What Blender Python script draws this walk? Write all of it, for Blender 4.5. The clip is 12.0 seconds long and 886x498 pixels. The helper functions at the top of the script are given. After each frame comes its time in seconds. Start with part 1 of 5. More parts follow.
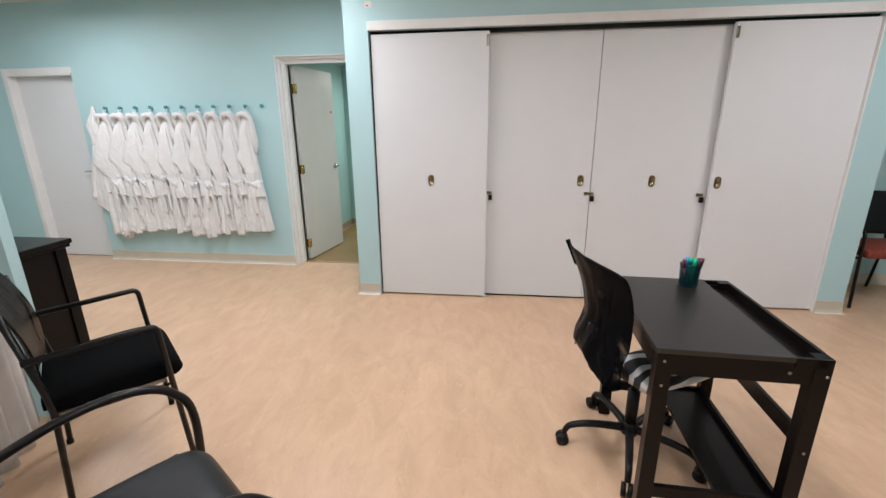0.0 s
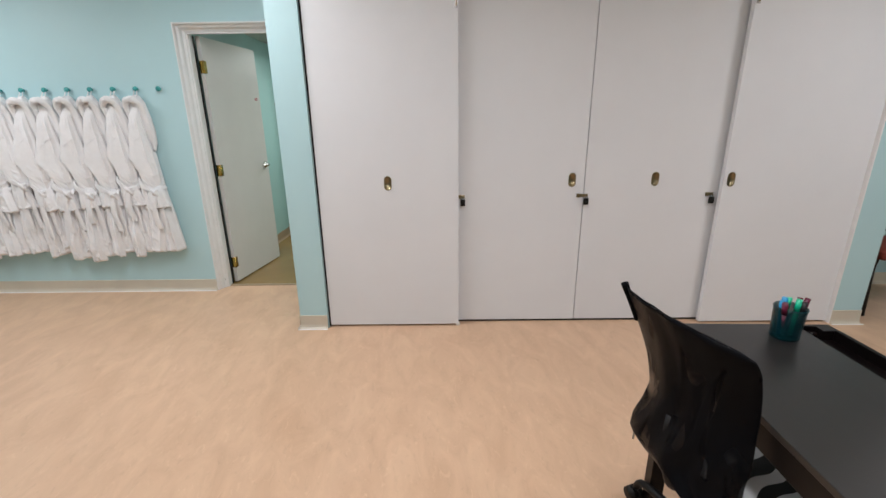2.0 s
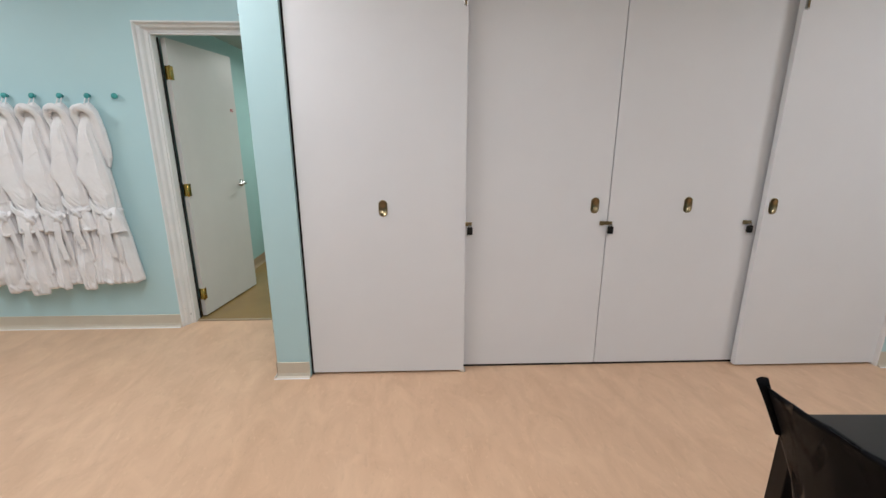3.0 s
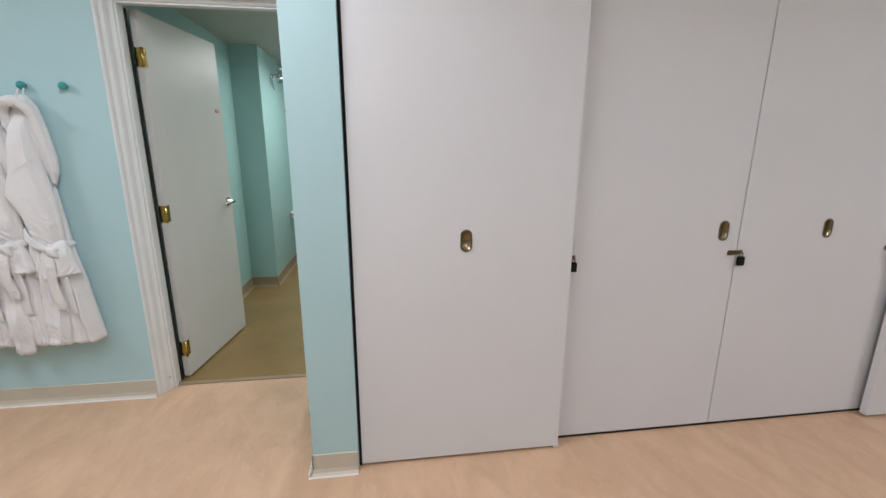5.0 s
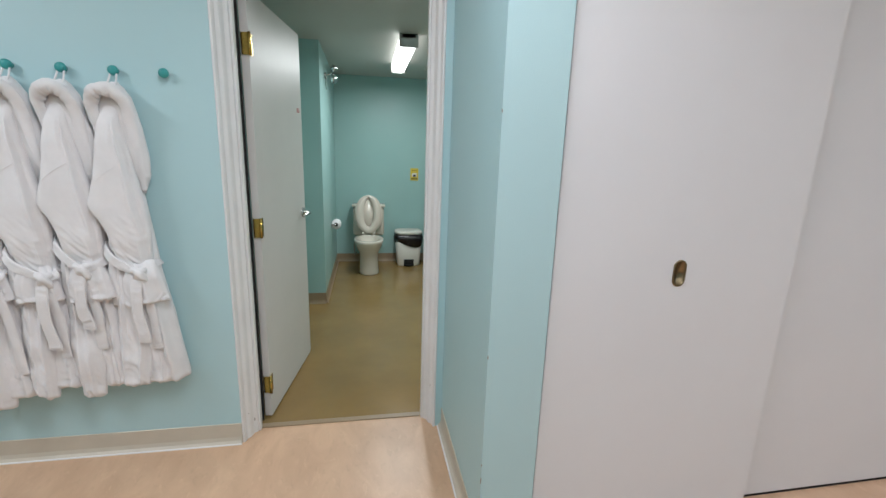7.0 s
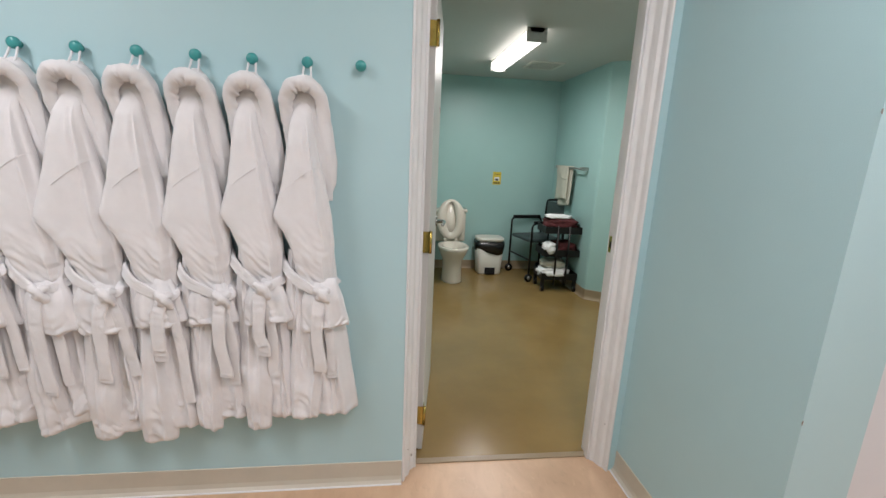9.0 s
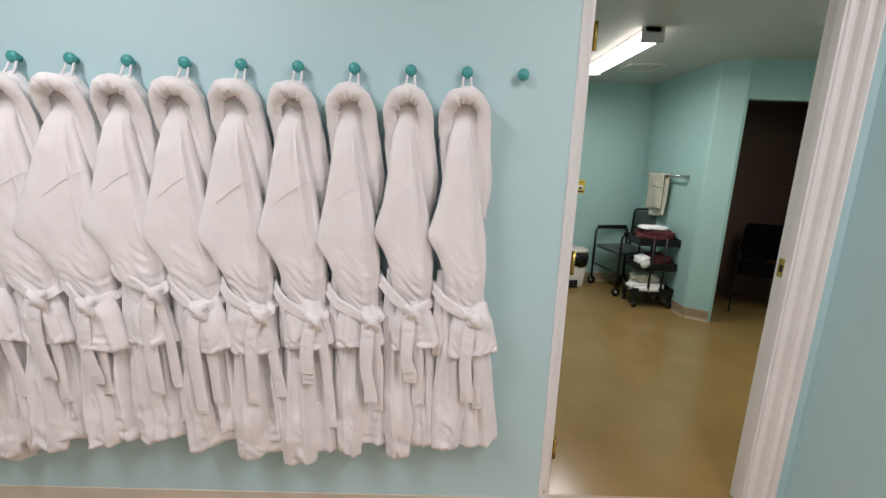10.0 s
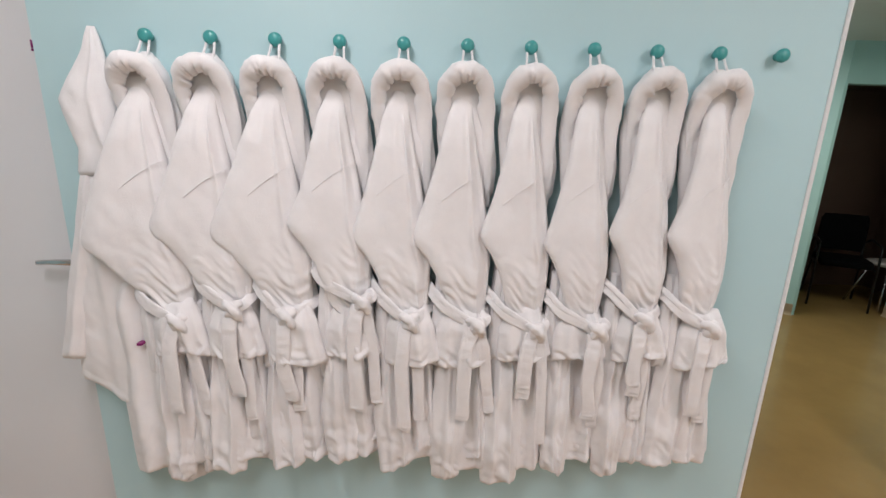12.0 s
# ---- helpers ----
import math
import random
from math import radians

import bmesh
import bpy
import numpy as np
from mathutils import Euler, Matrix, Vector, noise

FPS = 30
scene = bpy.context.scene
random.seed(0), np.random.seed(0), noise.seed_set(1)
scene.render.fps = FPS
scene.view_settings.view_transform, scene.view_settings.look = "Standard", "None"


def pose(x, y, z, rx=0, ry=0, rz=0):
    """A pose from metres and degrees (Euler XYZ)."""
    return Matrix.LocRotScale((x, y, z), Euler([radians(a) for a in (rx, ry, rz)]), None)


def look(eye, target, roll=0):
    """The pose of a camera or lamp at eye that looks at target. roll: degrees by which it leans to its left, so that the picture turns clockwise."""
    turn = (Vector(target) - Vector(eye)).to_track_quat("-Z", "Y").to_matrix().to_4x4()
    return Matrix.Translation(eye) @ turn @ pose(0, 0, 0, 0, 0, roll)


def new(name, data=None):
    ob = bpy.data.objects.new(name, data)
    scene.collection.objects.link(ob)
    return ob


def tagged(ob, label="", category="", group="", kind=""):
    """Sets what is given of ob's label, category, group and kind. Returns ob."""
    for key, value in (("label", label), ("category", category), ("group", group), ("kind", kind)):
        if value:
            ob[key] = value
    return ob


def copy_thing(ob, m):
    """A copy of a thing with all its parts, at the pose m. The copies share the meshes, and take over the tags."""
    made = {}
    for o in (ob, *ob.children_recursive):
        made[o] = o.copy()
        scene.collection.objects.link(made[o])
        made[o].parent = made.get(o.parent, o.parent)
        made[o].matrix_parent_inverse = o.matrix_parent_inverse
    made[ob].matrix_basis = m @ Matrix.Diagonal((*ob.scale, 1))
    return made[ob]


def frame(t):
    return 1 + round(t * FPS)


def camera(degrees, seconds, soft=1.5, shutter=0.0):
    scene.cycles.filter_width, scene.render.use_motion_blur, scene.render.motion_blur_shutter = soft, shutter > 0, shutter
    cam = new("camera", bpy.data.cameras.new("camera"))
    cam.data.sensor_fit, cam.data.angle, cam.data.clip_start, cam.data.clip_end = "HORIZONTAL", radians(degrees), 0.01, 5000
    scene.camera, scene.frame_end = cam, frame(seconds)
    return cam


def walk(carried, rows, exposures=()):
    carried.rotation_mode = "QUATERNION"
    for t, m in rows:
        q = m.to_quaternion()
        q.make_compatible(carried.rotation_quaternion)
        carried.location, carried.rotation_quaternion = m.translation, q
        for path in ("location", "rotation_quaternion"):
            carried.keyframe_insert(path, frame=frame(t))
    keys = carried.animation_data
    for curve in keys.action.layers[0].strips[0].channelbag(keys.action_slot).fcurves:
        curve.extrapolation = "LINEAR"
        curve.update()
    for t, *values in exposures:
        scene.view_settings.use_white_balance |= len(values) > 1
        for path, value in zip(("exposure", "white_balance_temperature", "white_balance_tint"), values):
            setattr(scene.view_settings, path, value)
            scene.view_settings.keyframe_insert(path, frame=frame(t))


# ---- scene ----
cam = camera(92.3, 12.0)
PATH = [
    (0, (0.155, 0.126, 1.442), (-0.093, 2.031, 0.884), -0.5),
    (0.5, (0.134, 0.286, 1.425), (-0.08, 2.189, 0.848), -0.5),
    (1, (0.089, 0.462, 1.406), (-0.041, 2.37, 0.821), -0.7),
    (1.5, (0.016, 0.696, 1.413), (-0.023, 2.614, 0.846), -1.2),
    (2, (-0.026, 0.865, 1.396), (-0.036, 2.778, 0.813), -0.7),
    (2.5, (-0.075, 1.11, 1.393), (-0.038, 3.032, 0.839), -0.5),
    (3, (-0.142, 1.278, 1.393), (-0.074, 3.209, 0.878), 0.0),
    (3.2, (-0.191, 1.342, 1.378), (-0.096, 3.278, 0.886), 0.3),
    (4.8, (-0.66, 1.895, 1.364), (-0.394, 3.82, 0.889), -0.2),
    (5, (-0.709, 1.955, 1.378), (-0.441, 3.88, 0.906), 0.2),
    (5.5, (-0.849, 2.06, 1.373), (-0.56, 3.984, 0.907), 2.6),
    (6, (-1.067, 2.185, 1.388), (-0.641, 4.081, 0.918), 0.6),
    (6.5, (-1.257, 2.281, 1.379), (-0.877, 4.19, 0.919), 1.6),
    (6.7, (-1.318, 2.318, 1.373), (-0.971, 4.237, 0.933), 1.8),
    (8.3, (-1.856, 2.643, 1.378), (-1.467, 4.557, 0.947), 1.8),
    (8.5, (-1.923, 2.67, 1.379), (-1.551, 4.586, 0.942), 2.1),
    (9, (-2.064, 2.738, 1.368), (-1.821, 4.674, 0.932), 2.5),
    (9.5, (-2.249, 2.851, 1.368), (-2.149, 4.802, 0.941), 1.7),
    (10, (-2.418, 2.884, 1.385), (-2.397, 4.839, 0.964), 1.9),
    (10.5, (-2.654, 2.877, 1.386), (-2.602, 4.83, 0.96), 1.6),
    (11, (-2.814, 2.878, 1.383), (-2.784, 4.829, 0.944), 1.5),
    (11.5, (-2.959, 2.951, 1.379), (-2.954, 4.895, 0.91), 1.4),
    (12, (-3.111, 3.027, 1.378), (-3.078, 4.97, 0.904), 1.6),
]
EXPOSURES = [(0, -0.02, 6380, 10), (1.5, -0.11, 6380, 10), (3, -0.22, 6400, 10), (5, -0.28, 6280, 11), (6.7, -0.26, 6150, 9), (8.5, -0.25, 6380, 12), (9.5, -0.19, 6720, 17), (12, -0.23, 6780, 17)]
walk(cam, [(t, look(eye, target, roll)) for t, eye, target, roll in PATH], EXPOSURES)

# ---- world and lamps ----
world = bpy.data.worlds.new("world")
scene.world = world
world.use_nodes = True
world.node_tree.nodes["Background"].inputs[0].default_value = (0.9, 0.95, 1.0, 1)
world.node_tree.nodes["Background"].inputs[1].default_value = 0.0


def area(name, x, y, z, sx, sy, power, colour=(1, 0.97, 0.93)):
    d = bpy.data.lights.new(name, "AREA")
    d.shape, d.size, d.size_y, d.energy, d.color = "RECTANGLE", sx, sy, power, colour
    o = new(name, d)
    o.location = (x, y, z)
    return o


MAIN_Z, BATH_Z = 2.65, 2.24
# main room lamps are unseen: added, placed and powered to brighten the walls
MAIN_LAMPS = [(-3.7, 2.98), (-1.45, 2.75), (0.2, 1.35), (2.7, 2.0), (-2.6, -0.8), (0.9, -0.8)]
LAMP_POWER = [30, 26, 26, 26, 29, 29]
BATH_POWER = 24
COOL = (0.965, 0.95, 1.0)
for (lx, ly), power in zip(MAIN_LAMPS, LAMP_POWER):
    area("ceiling_light_lamp", lx, ly, MAIN_Z - 0.11, 0.28, 1.15, power, COOL)
area("bath_light_lamp", -1.09, 6.38, 2.135, 0.12, 1.1, BATH_POWER, (0.97, 0.97, 0.95))
area("bath_light_lamp", 0.0, 5.0, 2.135, 0.12, 1.1, 15, (1, 0.95, 0.85))

# ---- materials ----


def mat(name, col, rough=0.5, metal=0.0, var=0.0, scale=4.0, bump=0.0, bscale=200.0, coat=0.0, col2=None, stretch=(1, 1, 1), rvar=0.0, sheen=0.0, blotch=0.0, spec=0.5):
    m = bpy.data.materials.new(name)
    m.use_nodes = True
    nt = m.node_tree
    n, l = nt.nodes, nt.links
    b = n["Principled BSDF"]
    b.inputs["Roughness"].default_value = rough
    b.inputs["Metallic"].default_value = metal
    b.inputs["Specular IOR Level"].default_value = spec
    b.inputs["Coat Weight"].default_value = coat
    b.inputs["Sheen Weight"].default_value = sheen
    b.inputs["Base Color"].default_value = (*col, 1)
    tc = n.new("ShaderNodeTexCoord")
    mp = n.new("ShaderNodeMapping")
    mp.inputs["Scale"].default_value = stretch
    l.new(tc.outputs["Object"], mp.inputs["Vector"])
    if var or col2:
        t = n.new("ShaderNodeTexNoise")
        t.inputs["Scale"].default_value, t.inputs["Detail"].default_value, t.inputs["Roughness"].default_value = scale, 6, 0.6
        l.new(mp.outputs[0], t.inputs["Vector"])
        r = n.new("ShaderNodeValToRGB")
        c2 = col2 or tuple(c * (1 - var) for c in col)
        r.color_ramp.elements[0].position, r.color_ramp.elements[1].position = 0.35, 0.65
        r.color_ramp.elements[0].color, r.color_ramp.elements[1].color = (*c2, 1), (*col, 1)
        l.new(t.outputs["Fac"], r.inputs[0])
        out = r.outputs[0]
        if blotch:
            t3 = n.new("ShaderNodeTexNoise")
            t3.inputs["Scale"].default_value, t3.inputs["Detail"].default_value = scale * 0.17, 3
            l.new(tc.outputs["Object"], t3.inputs["Vector"])
            mx = n.new("ShaderNodeMix")
            mx.data_type, mx.blend_type = "RGBA", "MULTIPLY"
            mr = n.new("ShaderNodeMapRange")
            mr.inputs[1].default_value, mr.inputs[2].default_value, mr.inputs[3].default_value, mr.inputs[4].default_value = 0.35, 0.65, 1 - blotch, 1
            l.new(t3.outputs["Fac"], mr.inputs[0])
            mx.inputs[0].default_value = 1
            l.new(out, mx.inputs[6])
            l.new(mr.outputs[0], mx.inputs[7])
            out = mx.outputs[2]
        l.new(out, b.inputs["Base Color"])
        if rvar:
            q = n.new("ShaderNodeMapRange")
            q.inputs[3].default_value, q.inputs[4].default_value = rough - rvar, rough + rvar
            l.new(t.outputs["Fac"], q.inputs[0])
            l.new(q.outputs[0], b.inputs["Roughness"])
    if bump:
        t2 = n.new("ShaderNodeTexNoise")
        t2.inputs["Scale"].default_value, t2.inputs["Detail"].default_value = bscale, 4
        l.new(mp.outputs[0], t2.inputs["Vector"])
        bp = n.new("ShaderNodeBump")
        bp.inputs["Strength"].default_value, bp.inputs["Distance"].default_value = bump, 0.002
        l.new(t2.outputs["Fac"], bp.inputs["Height"])
        l.new(bp.outputs[0], b.inputs["Normal"])
    return m


def emit(name, col, power):
    m = bpy.data.materials.new(name)
    m.use_nodes = True
    b = m.node_tree.nodes["Principled BSDF"]
    b.inputs["Base Color"].default_value = (0.9, 0.9, 0.88, 1)
    b.inputs["Emission Color"].default_value = (*col, 1)
    b.inputs["Emission Strength"].default_value = power
    return m


def floor_material():
    m = mat("marbled_linoleum", (0.66, 0.42, 0.24), 0.34, var=0.2, scale=9, bump=0.15, bscale=260)
    nt = m.node_tree
    n, l = nt.nodes, nt.links
    b = n["Principled BSDF"]
    tc = n.new("ShaderNodeTexCoord")
    mp = n.new("ShaderNodeMapping")
    mp.vector_type = "TEXTURE"
    mp.inputs["Rotation"].default_value = (0, 0, 0.12)
    mp.inputs["Scale"].default_value = (0.5, 1.15, 1)
    l.new(tc.outputs["Object"], mp.inputs["Vector"])
    warp = n.new("ShaderNodeTexNoise")
    warp.inputs["Scale"].default_value, warp.inputs["Detail"].default_value, warp.inputs["Distortion"].default_value = 4.0, 7, 0.9
    warp.inputs["Roughness"].default_value = 0.56
    l.new(mp.outputs[0], warp.inputs["Vector"])
    r = n.new("ShaderNodeValToRGB")
    r.color_ramp.elements[0].position, r.color_ramp.elements[0].color = 0.3, (0.57, 0.375, 0.24, 1)
    r.color_ramp.elements[1].position, r.color_ramp.elements[1].color = 0.72, (0.69, 0.475, 0.312, 1)
    e = r.color_ramp.elements.new(0.5)
    e.color = (0.625, 0.42, 0.275, 1)
    l.new(warp.outputs["Fac"], r.inputs[0])
    dark = n.new("ShaderNodeTexNoise")
    dark.inputs["Scale"].default_value, dark.inputs["Detail"].default_value, dark.inputs["Distortion"].default_value = 22, 4, 0.8
    l.new(mp.outputs[0], dark.inputs["Vector"])
    mr = n.new("ShaderNodeMapRange")
    mr.inputs[1].default_value, mr.inputs[2].default_value, mr.inputs[3].default_value, mr.inputs[4].default_value = 0.28, 0.42, 0.93, 1
    l.new(dark.outputs["Fac"], mr.inputs[0])
    mx = n.new("ShaderNodeMix")
    mx.data_type, mx.blend_type = "RGBA", "MULTIPLY"
    mx.inputs[0].default_value = 1
    l.new(r.outputs[0], mx.inputs[6])
    l.new(mr.outputs[0], mx.inputs[7])
    fleck = n.new("ShaderNodeTexNoise")
    fleck.inputs["Scale"].default_value, fleck.inputs["Detail"].default_value, fleck.inputs["Distortion"].default_value = 16, 5, 1.4
    l.new(mp.outputs[0], fleck.inputs["Vector"])
    fr = n.new("ShaderNodeMapRange")
    fr.inputs[1].default_value, fr.inputs[2].default_value, fr.inputs[3].default_value, fr.inputs[4].default_value = 0.6, 0.74, 0, 0.38
    l.new(fleck.outputs["Fac"], fr.inputs[0])
    fm = n.new("ShaderNodeMix")
    fm.data_type = "RGBA"
    fm.inputs[7].default_value = (0.76, 0.55, 0.36, 1)
    l.new(fr.outputs[0], fm.inputs[0])
    l.new(mx.outputs[2], fm.inputs[6])
    l.new(fm.outputs[2], b.inputs["Base Color"])
    return m


M = {
    "wall": mat("mint_wall_paint", (0.45, 0.655, 0.685), 0.5, var=0.03, scale=1.5, bump=0.25, bscale=320),
    "bathwall": mat("green_wall_paint", (0.33, 0.52, 0.50), 0.38, var=0.05, scale=1.5, bump=0.3, bscale=320),
    "ceiling": mat("ceiling_paint", (0.72, 0.73, 0.71), 0.7, var=0.03, scale=2, bump=0.4, bscale=120),
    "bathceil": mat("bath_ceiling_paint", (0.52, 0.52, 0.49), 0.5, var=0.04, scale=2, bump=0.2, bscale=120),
    "white": mat("white_trim_paint", (0.80, 0.80, 0.795), 0.4, var=0.05, scale=8, bump=0.25, bscale=60),
    "door": mat("white_door_paint", (0.73, 0.745, 0.765), 0.5, var=0.03, scale=2, bump=0.5, bscale=420),
    "leaf": mat("bath_door_paint", (0.62, 0.615, 0.59), 0.42, var=0.04, scale=3, bump=0.3, bscale=30),
    "base": mat("vinyl_cove_base", (0.6, 0.55, 0.45), 0.4, var=0.08, scale=6),
    "bathbase": mat("bath_cove_base", (0.33, 0.25, 0.16), 0.35, var=0.1, scale=6),
    "bathfloor": mat("olive_vinyl", (0.27, 0.178, 0.066), 0.2, var=0.12, scale=3, bump=0.05, bscale=60, rvar=0.04),
    "brown": mat("brown_wall_paint", (0.12, 0.072, 0.055), 0.6, var=0.15, scale=2, bump=0.1),
    "brass": mat("brass", (0.62, 0.44, 0.12), 0.25, 1.0, var=0.25, scale=20),
    "antique": mat("antique_brass", (0.30, 0.25, 0.15), 0.3, 1.0, var=0.3, scale=30),
    "chrome": mat("satin_chrome", (0.6, 0.6, 0.6), 0.22, 1.0),
    "steel": mat("dull_steel", (0.4, 0.39, 0.37), 0.35, 1.0, var=0.2, scale=20),
    "meshback": mat("black_mesh_fabric", (0.0028, 0.0032, 0.0045), 0.28, var=0.3, scale=25, spec=0.07, bump=0.6, bscale=700),
    "black": mat("black_fabric", (0.003, 0.0035, 0.004), 0.9, spec=0.06, var=0.3, scale=60, bump=0.6, bscale=600),
    "vinyl": mat("black_vinyl", (0.010, 0.011, 0.013), 0.40, spec=0.28, var=0.2, scale=30, bump=0.4, bscale=300),
    "blackmetal": mat("black_metal", (0.006, 0.0055, 0.0055), 0.38, 0.0, spec=0.35, var=0.2, scale=40),
    "plastic": mat("black_plastic", (0.005, 0.005, 0.005), 0.42, spec=0.25, var=0.2, scale=40),
    "espresso": mat("espresso_wood", (0.005, 0.0036, 0.0034), 0.3, spec=0.18, var=0.1, scale=5, stretch=(6, 2, 6), bump=0.015, bscale=40, rvar=0.05),
    # lighter copy of the espresso wood: grey sheen put into the colour
    "desktop": mat("espresso_top_sheen", (0.013, 0.0115, 0.011), 0.36, spec=0.62, var=0.12, scale=5, stretch=(6, 2, 6), bump=0.015, bscale=40, rvar=0.05),
    "robe": mat("white_terry", (0.82, 0.81, 0.812), 0.92, var=0.05, scale=14, bump=0.6, bscale=330, sheen=0.1),
    "peg": mat("teal_painted_wood", (0.05, 0.34, 0.33), 0.35, var=0.1, scale=30),
    "porcelain": mat("porcelain", (0.62, 0.58, 0.50), 0.15, coat=0.3),
    "seatwhite": mat("toilet_seat_plastic", (0.66, 0.60, 0.52), 0.25),
    "cream": mat("cream_plastic", (0.62, 0.60, 0.54), 0.35),
    "bag": mat("bin_bag", (0.008, 0.008, 0.009), 0.25, bump=1.0, bscale=30),
    "greyseat": mat("grey_vinyl", (0.05, 0.07, 0.07), 0.4),
    "maroon": mat("maroon_cloth", (0.10, 0.018, 0.02), 0.9, var=0.4, scale=20, bump=0.6, bscale=200),
    "towel": mat("cream_towel", (0.58, 0.55, 0.46), 0.9, var=0.1, scale=20, bump=0.8, bscale=300),
    "red": mat("rust_red_fabric", (0.30, 0.06, 0.035), 0.85, var=0.45, scale=70, bump=0.5, bscale=300),
    "yellow": mat("yellow_card", (0.62, 0.46, 0.04), 0.5),
    "ink": mat("ink", (0.02, 0.02, 0.02), 0.5),
    "magenta": mat("magenta_vinyl", (0.23, 0.012, 0.14), 0.4),
    "pale": mat("pale_label", (0.75, 0.73, 0.73), 0.5),
    "redink": mat("red_print", (0.35, 0.03, 0.03), 0.5),
    "bulb": emit("lamp_diffuser", (1, 0.97, 0.92), 4.5),
    "bulb2": emit("lamp_diffuser_warm", (1, 0.95, 0.85), 4),
    # near-black: shade in gaps, holes and recesses put into the colour
    "void": mat("gap_shade", (0.01, 0.01, 0.01), 0.9),
    "teal": mat("teal_mesh_metal", (0.0, 0.045, 0.055), 0.4),
    "blue": mat("blue_pen", (0.01, 0.25, 0.5), 0.3),
    "green": mat("green_pen", (0.01, 0.45, 0.25), 0.3),
    "purple": mat("maroon_pen", (0.10, 0.008, 0.03), 0.3),
    "curtain": mat("pale_curtain", (0.62, 0.6, 0.58), 0.85, var=0.08, scale=8, bump=0.3, bscale=300),
    "stool": mat("grey_stool_plastic", (0.42, 0.42, 0.40), 0.4),
    "zebra": mat("zebra_print", (0.02, 0.02, 0.02), 0.8),
}
M["floor"] = floor_material()
M["teal"].node_tree.nodes["Principled BSDF"].inputs["Alpha"].default_value = 0.6


def sheen_streaked_mesh():
    """The weave is see-through in noise streaks, which stand in for bright sheen on its folds."""
    nt = M["meshback"].node_tree
    n, l = nt.nodes, nt.links
    tc, mp, t, r = n.new("ShaderNodeTexCoord"), n.new("ShaderNodeMapping"), n.new("ShaderNodeTexNoise"), n.new("ShaderNodeMapRange")
    mp.inputs["Scale"].default_value = (2.2, 2.2, 0.8)
    t.inputs["Scale"].default_value, t.inputs["Detail"].default_value, t.inputs["Distortion"].default_value = 5.5, 3, 1.0
    r.inputs[1].default_value, r.inputs[2].default_value, r.inputs[3].default_value, r.inputs[4].default_value = 0.53, 0.64, 0.99, 0.55
    l.new(tc.outputs["Object"], mp.inputs["Vector"])
    l.new(mp.outputs[0], t.inputs["Vector"])
    l.new(t.outputs["Fac"], r.inputs[0])
    l.new(r.outputs[0], n["Principled BSDF"].inputs["Alpha"])


sheen_streaked_mesh()


def zebra():
    nt = M["zebra"].node_tree
    n, l = nt.nodes, nt.links
    w = n.new("ShaderNodeTexWave")
    w.inputs["Scale"].default_value, w.inputs["Distortion"].default_value, w.inputs["Detail"].default_value = 4.5, 8, 1
    r = n.new("ShaderNodeValToRGB")
    r.color_ramp.interpolation = "CONSTANT"
    r.color_ramp.elements[0].color, r.color_ramp.elements[1].color = (0.02, 0.02, 0.02, 1), (0.6, 0.6, 0.6, 1)
    r.color_ramp.elements[1].position = 0.6
    tc = n.new("ShaderNodeTexCoord")
    l.new(tc.outputs["Object"], w.inputs["Vector"])
    l.new(w.outputs["Fac"], r.inputs[0])
    l.new(r.outputs[0], n["Principled BSDF"].inputs["Base Color"])


zebra()

# ---- builders ----


def thing(name, x, y, z, label="", category="", group="", rz=0.0, kind=""):
    o = new(name)
    o.matrix_basis = pose(x, y, z, 0, 0, rz)
    o.empty_display_size = 0.1
    return tagged(o, label, category, group, kind)


def mesh(name, bm, material, smooth=False):
    me = bpy.data.meshes.new(name)
    bmesh.ops.recalc_face_normals(bm, faces=bm.faces)
    bm.to_mesh(me)
    bm.free()
    me.materials.append(M[material])
    if smooth:
        me.polygons.foreach_set("use_smooth", [True] * len(me.polygons))
    return new(name, me)


def part(name, bm, material, parent, label="", smooth=False):
    o = mesh(name, bm, material, smooth)
    o.parent = parent
    return tagged(o, label)


def setting(name, bm, material, label="", smooth=False, category=""):
    return tagged(mesh(name, bm, material, smooth), label, category, "", "structure")


def box(bm, x0, x1, y0, y1, z0, z1, r=0.0, seg=2):
    g = bmesh.ops.create_cube(bm, size=1)
    vs = g["verts"]
    for v in vs:
        v.co = Vector(((x0 + x1) / 2 + v.co.x * (x1 - x0), (y0 + y1) / 2 + v.co.y * (y1 - y0), (z0 + z1) / 2 + v.co.z * (z1 - z0)))
    if r:
        es = list({e for v in vs for e in v.link_edges})
        bmesh.ops.bevel(bm, geom=es, offset=r, segments=seg, affect="EDGES", profile=0.5)
    return bm


def bx(*a, **k):
    return box(bmesh.new(), *a, **k)


def loft(bm, rings, caps=True, closed=True):
    """Joins rings of points with quads."""
    rows = [[bm.verts.new(p) for p in ring] for ring in rings]
    n = len(rows[0])
    for a, b in zip(rows, rows[1:]):
        for i in range(n if closed else n - 1):
            j = (i + 1) % n
            bm.faces.new((a[i], a[j], b[j], b[i]))
    if caps and closed:
        bm.faces.new(rows[0][::-1])
        bm.faces.new(rows[-1])
    return bm


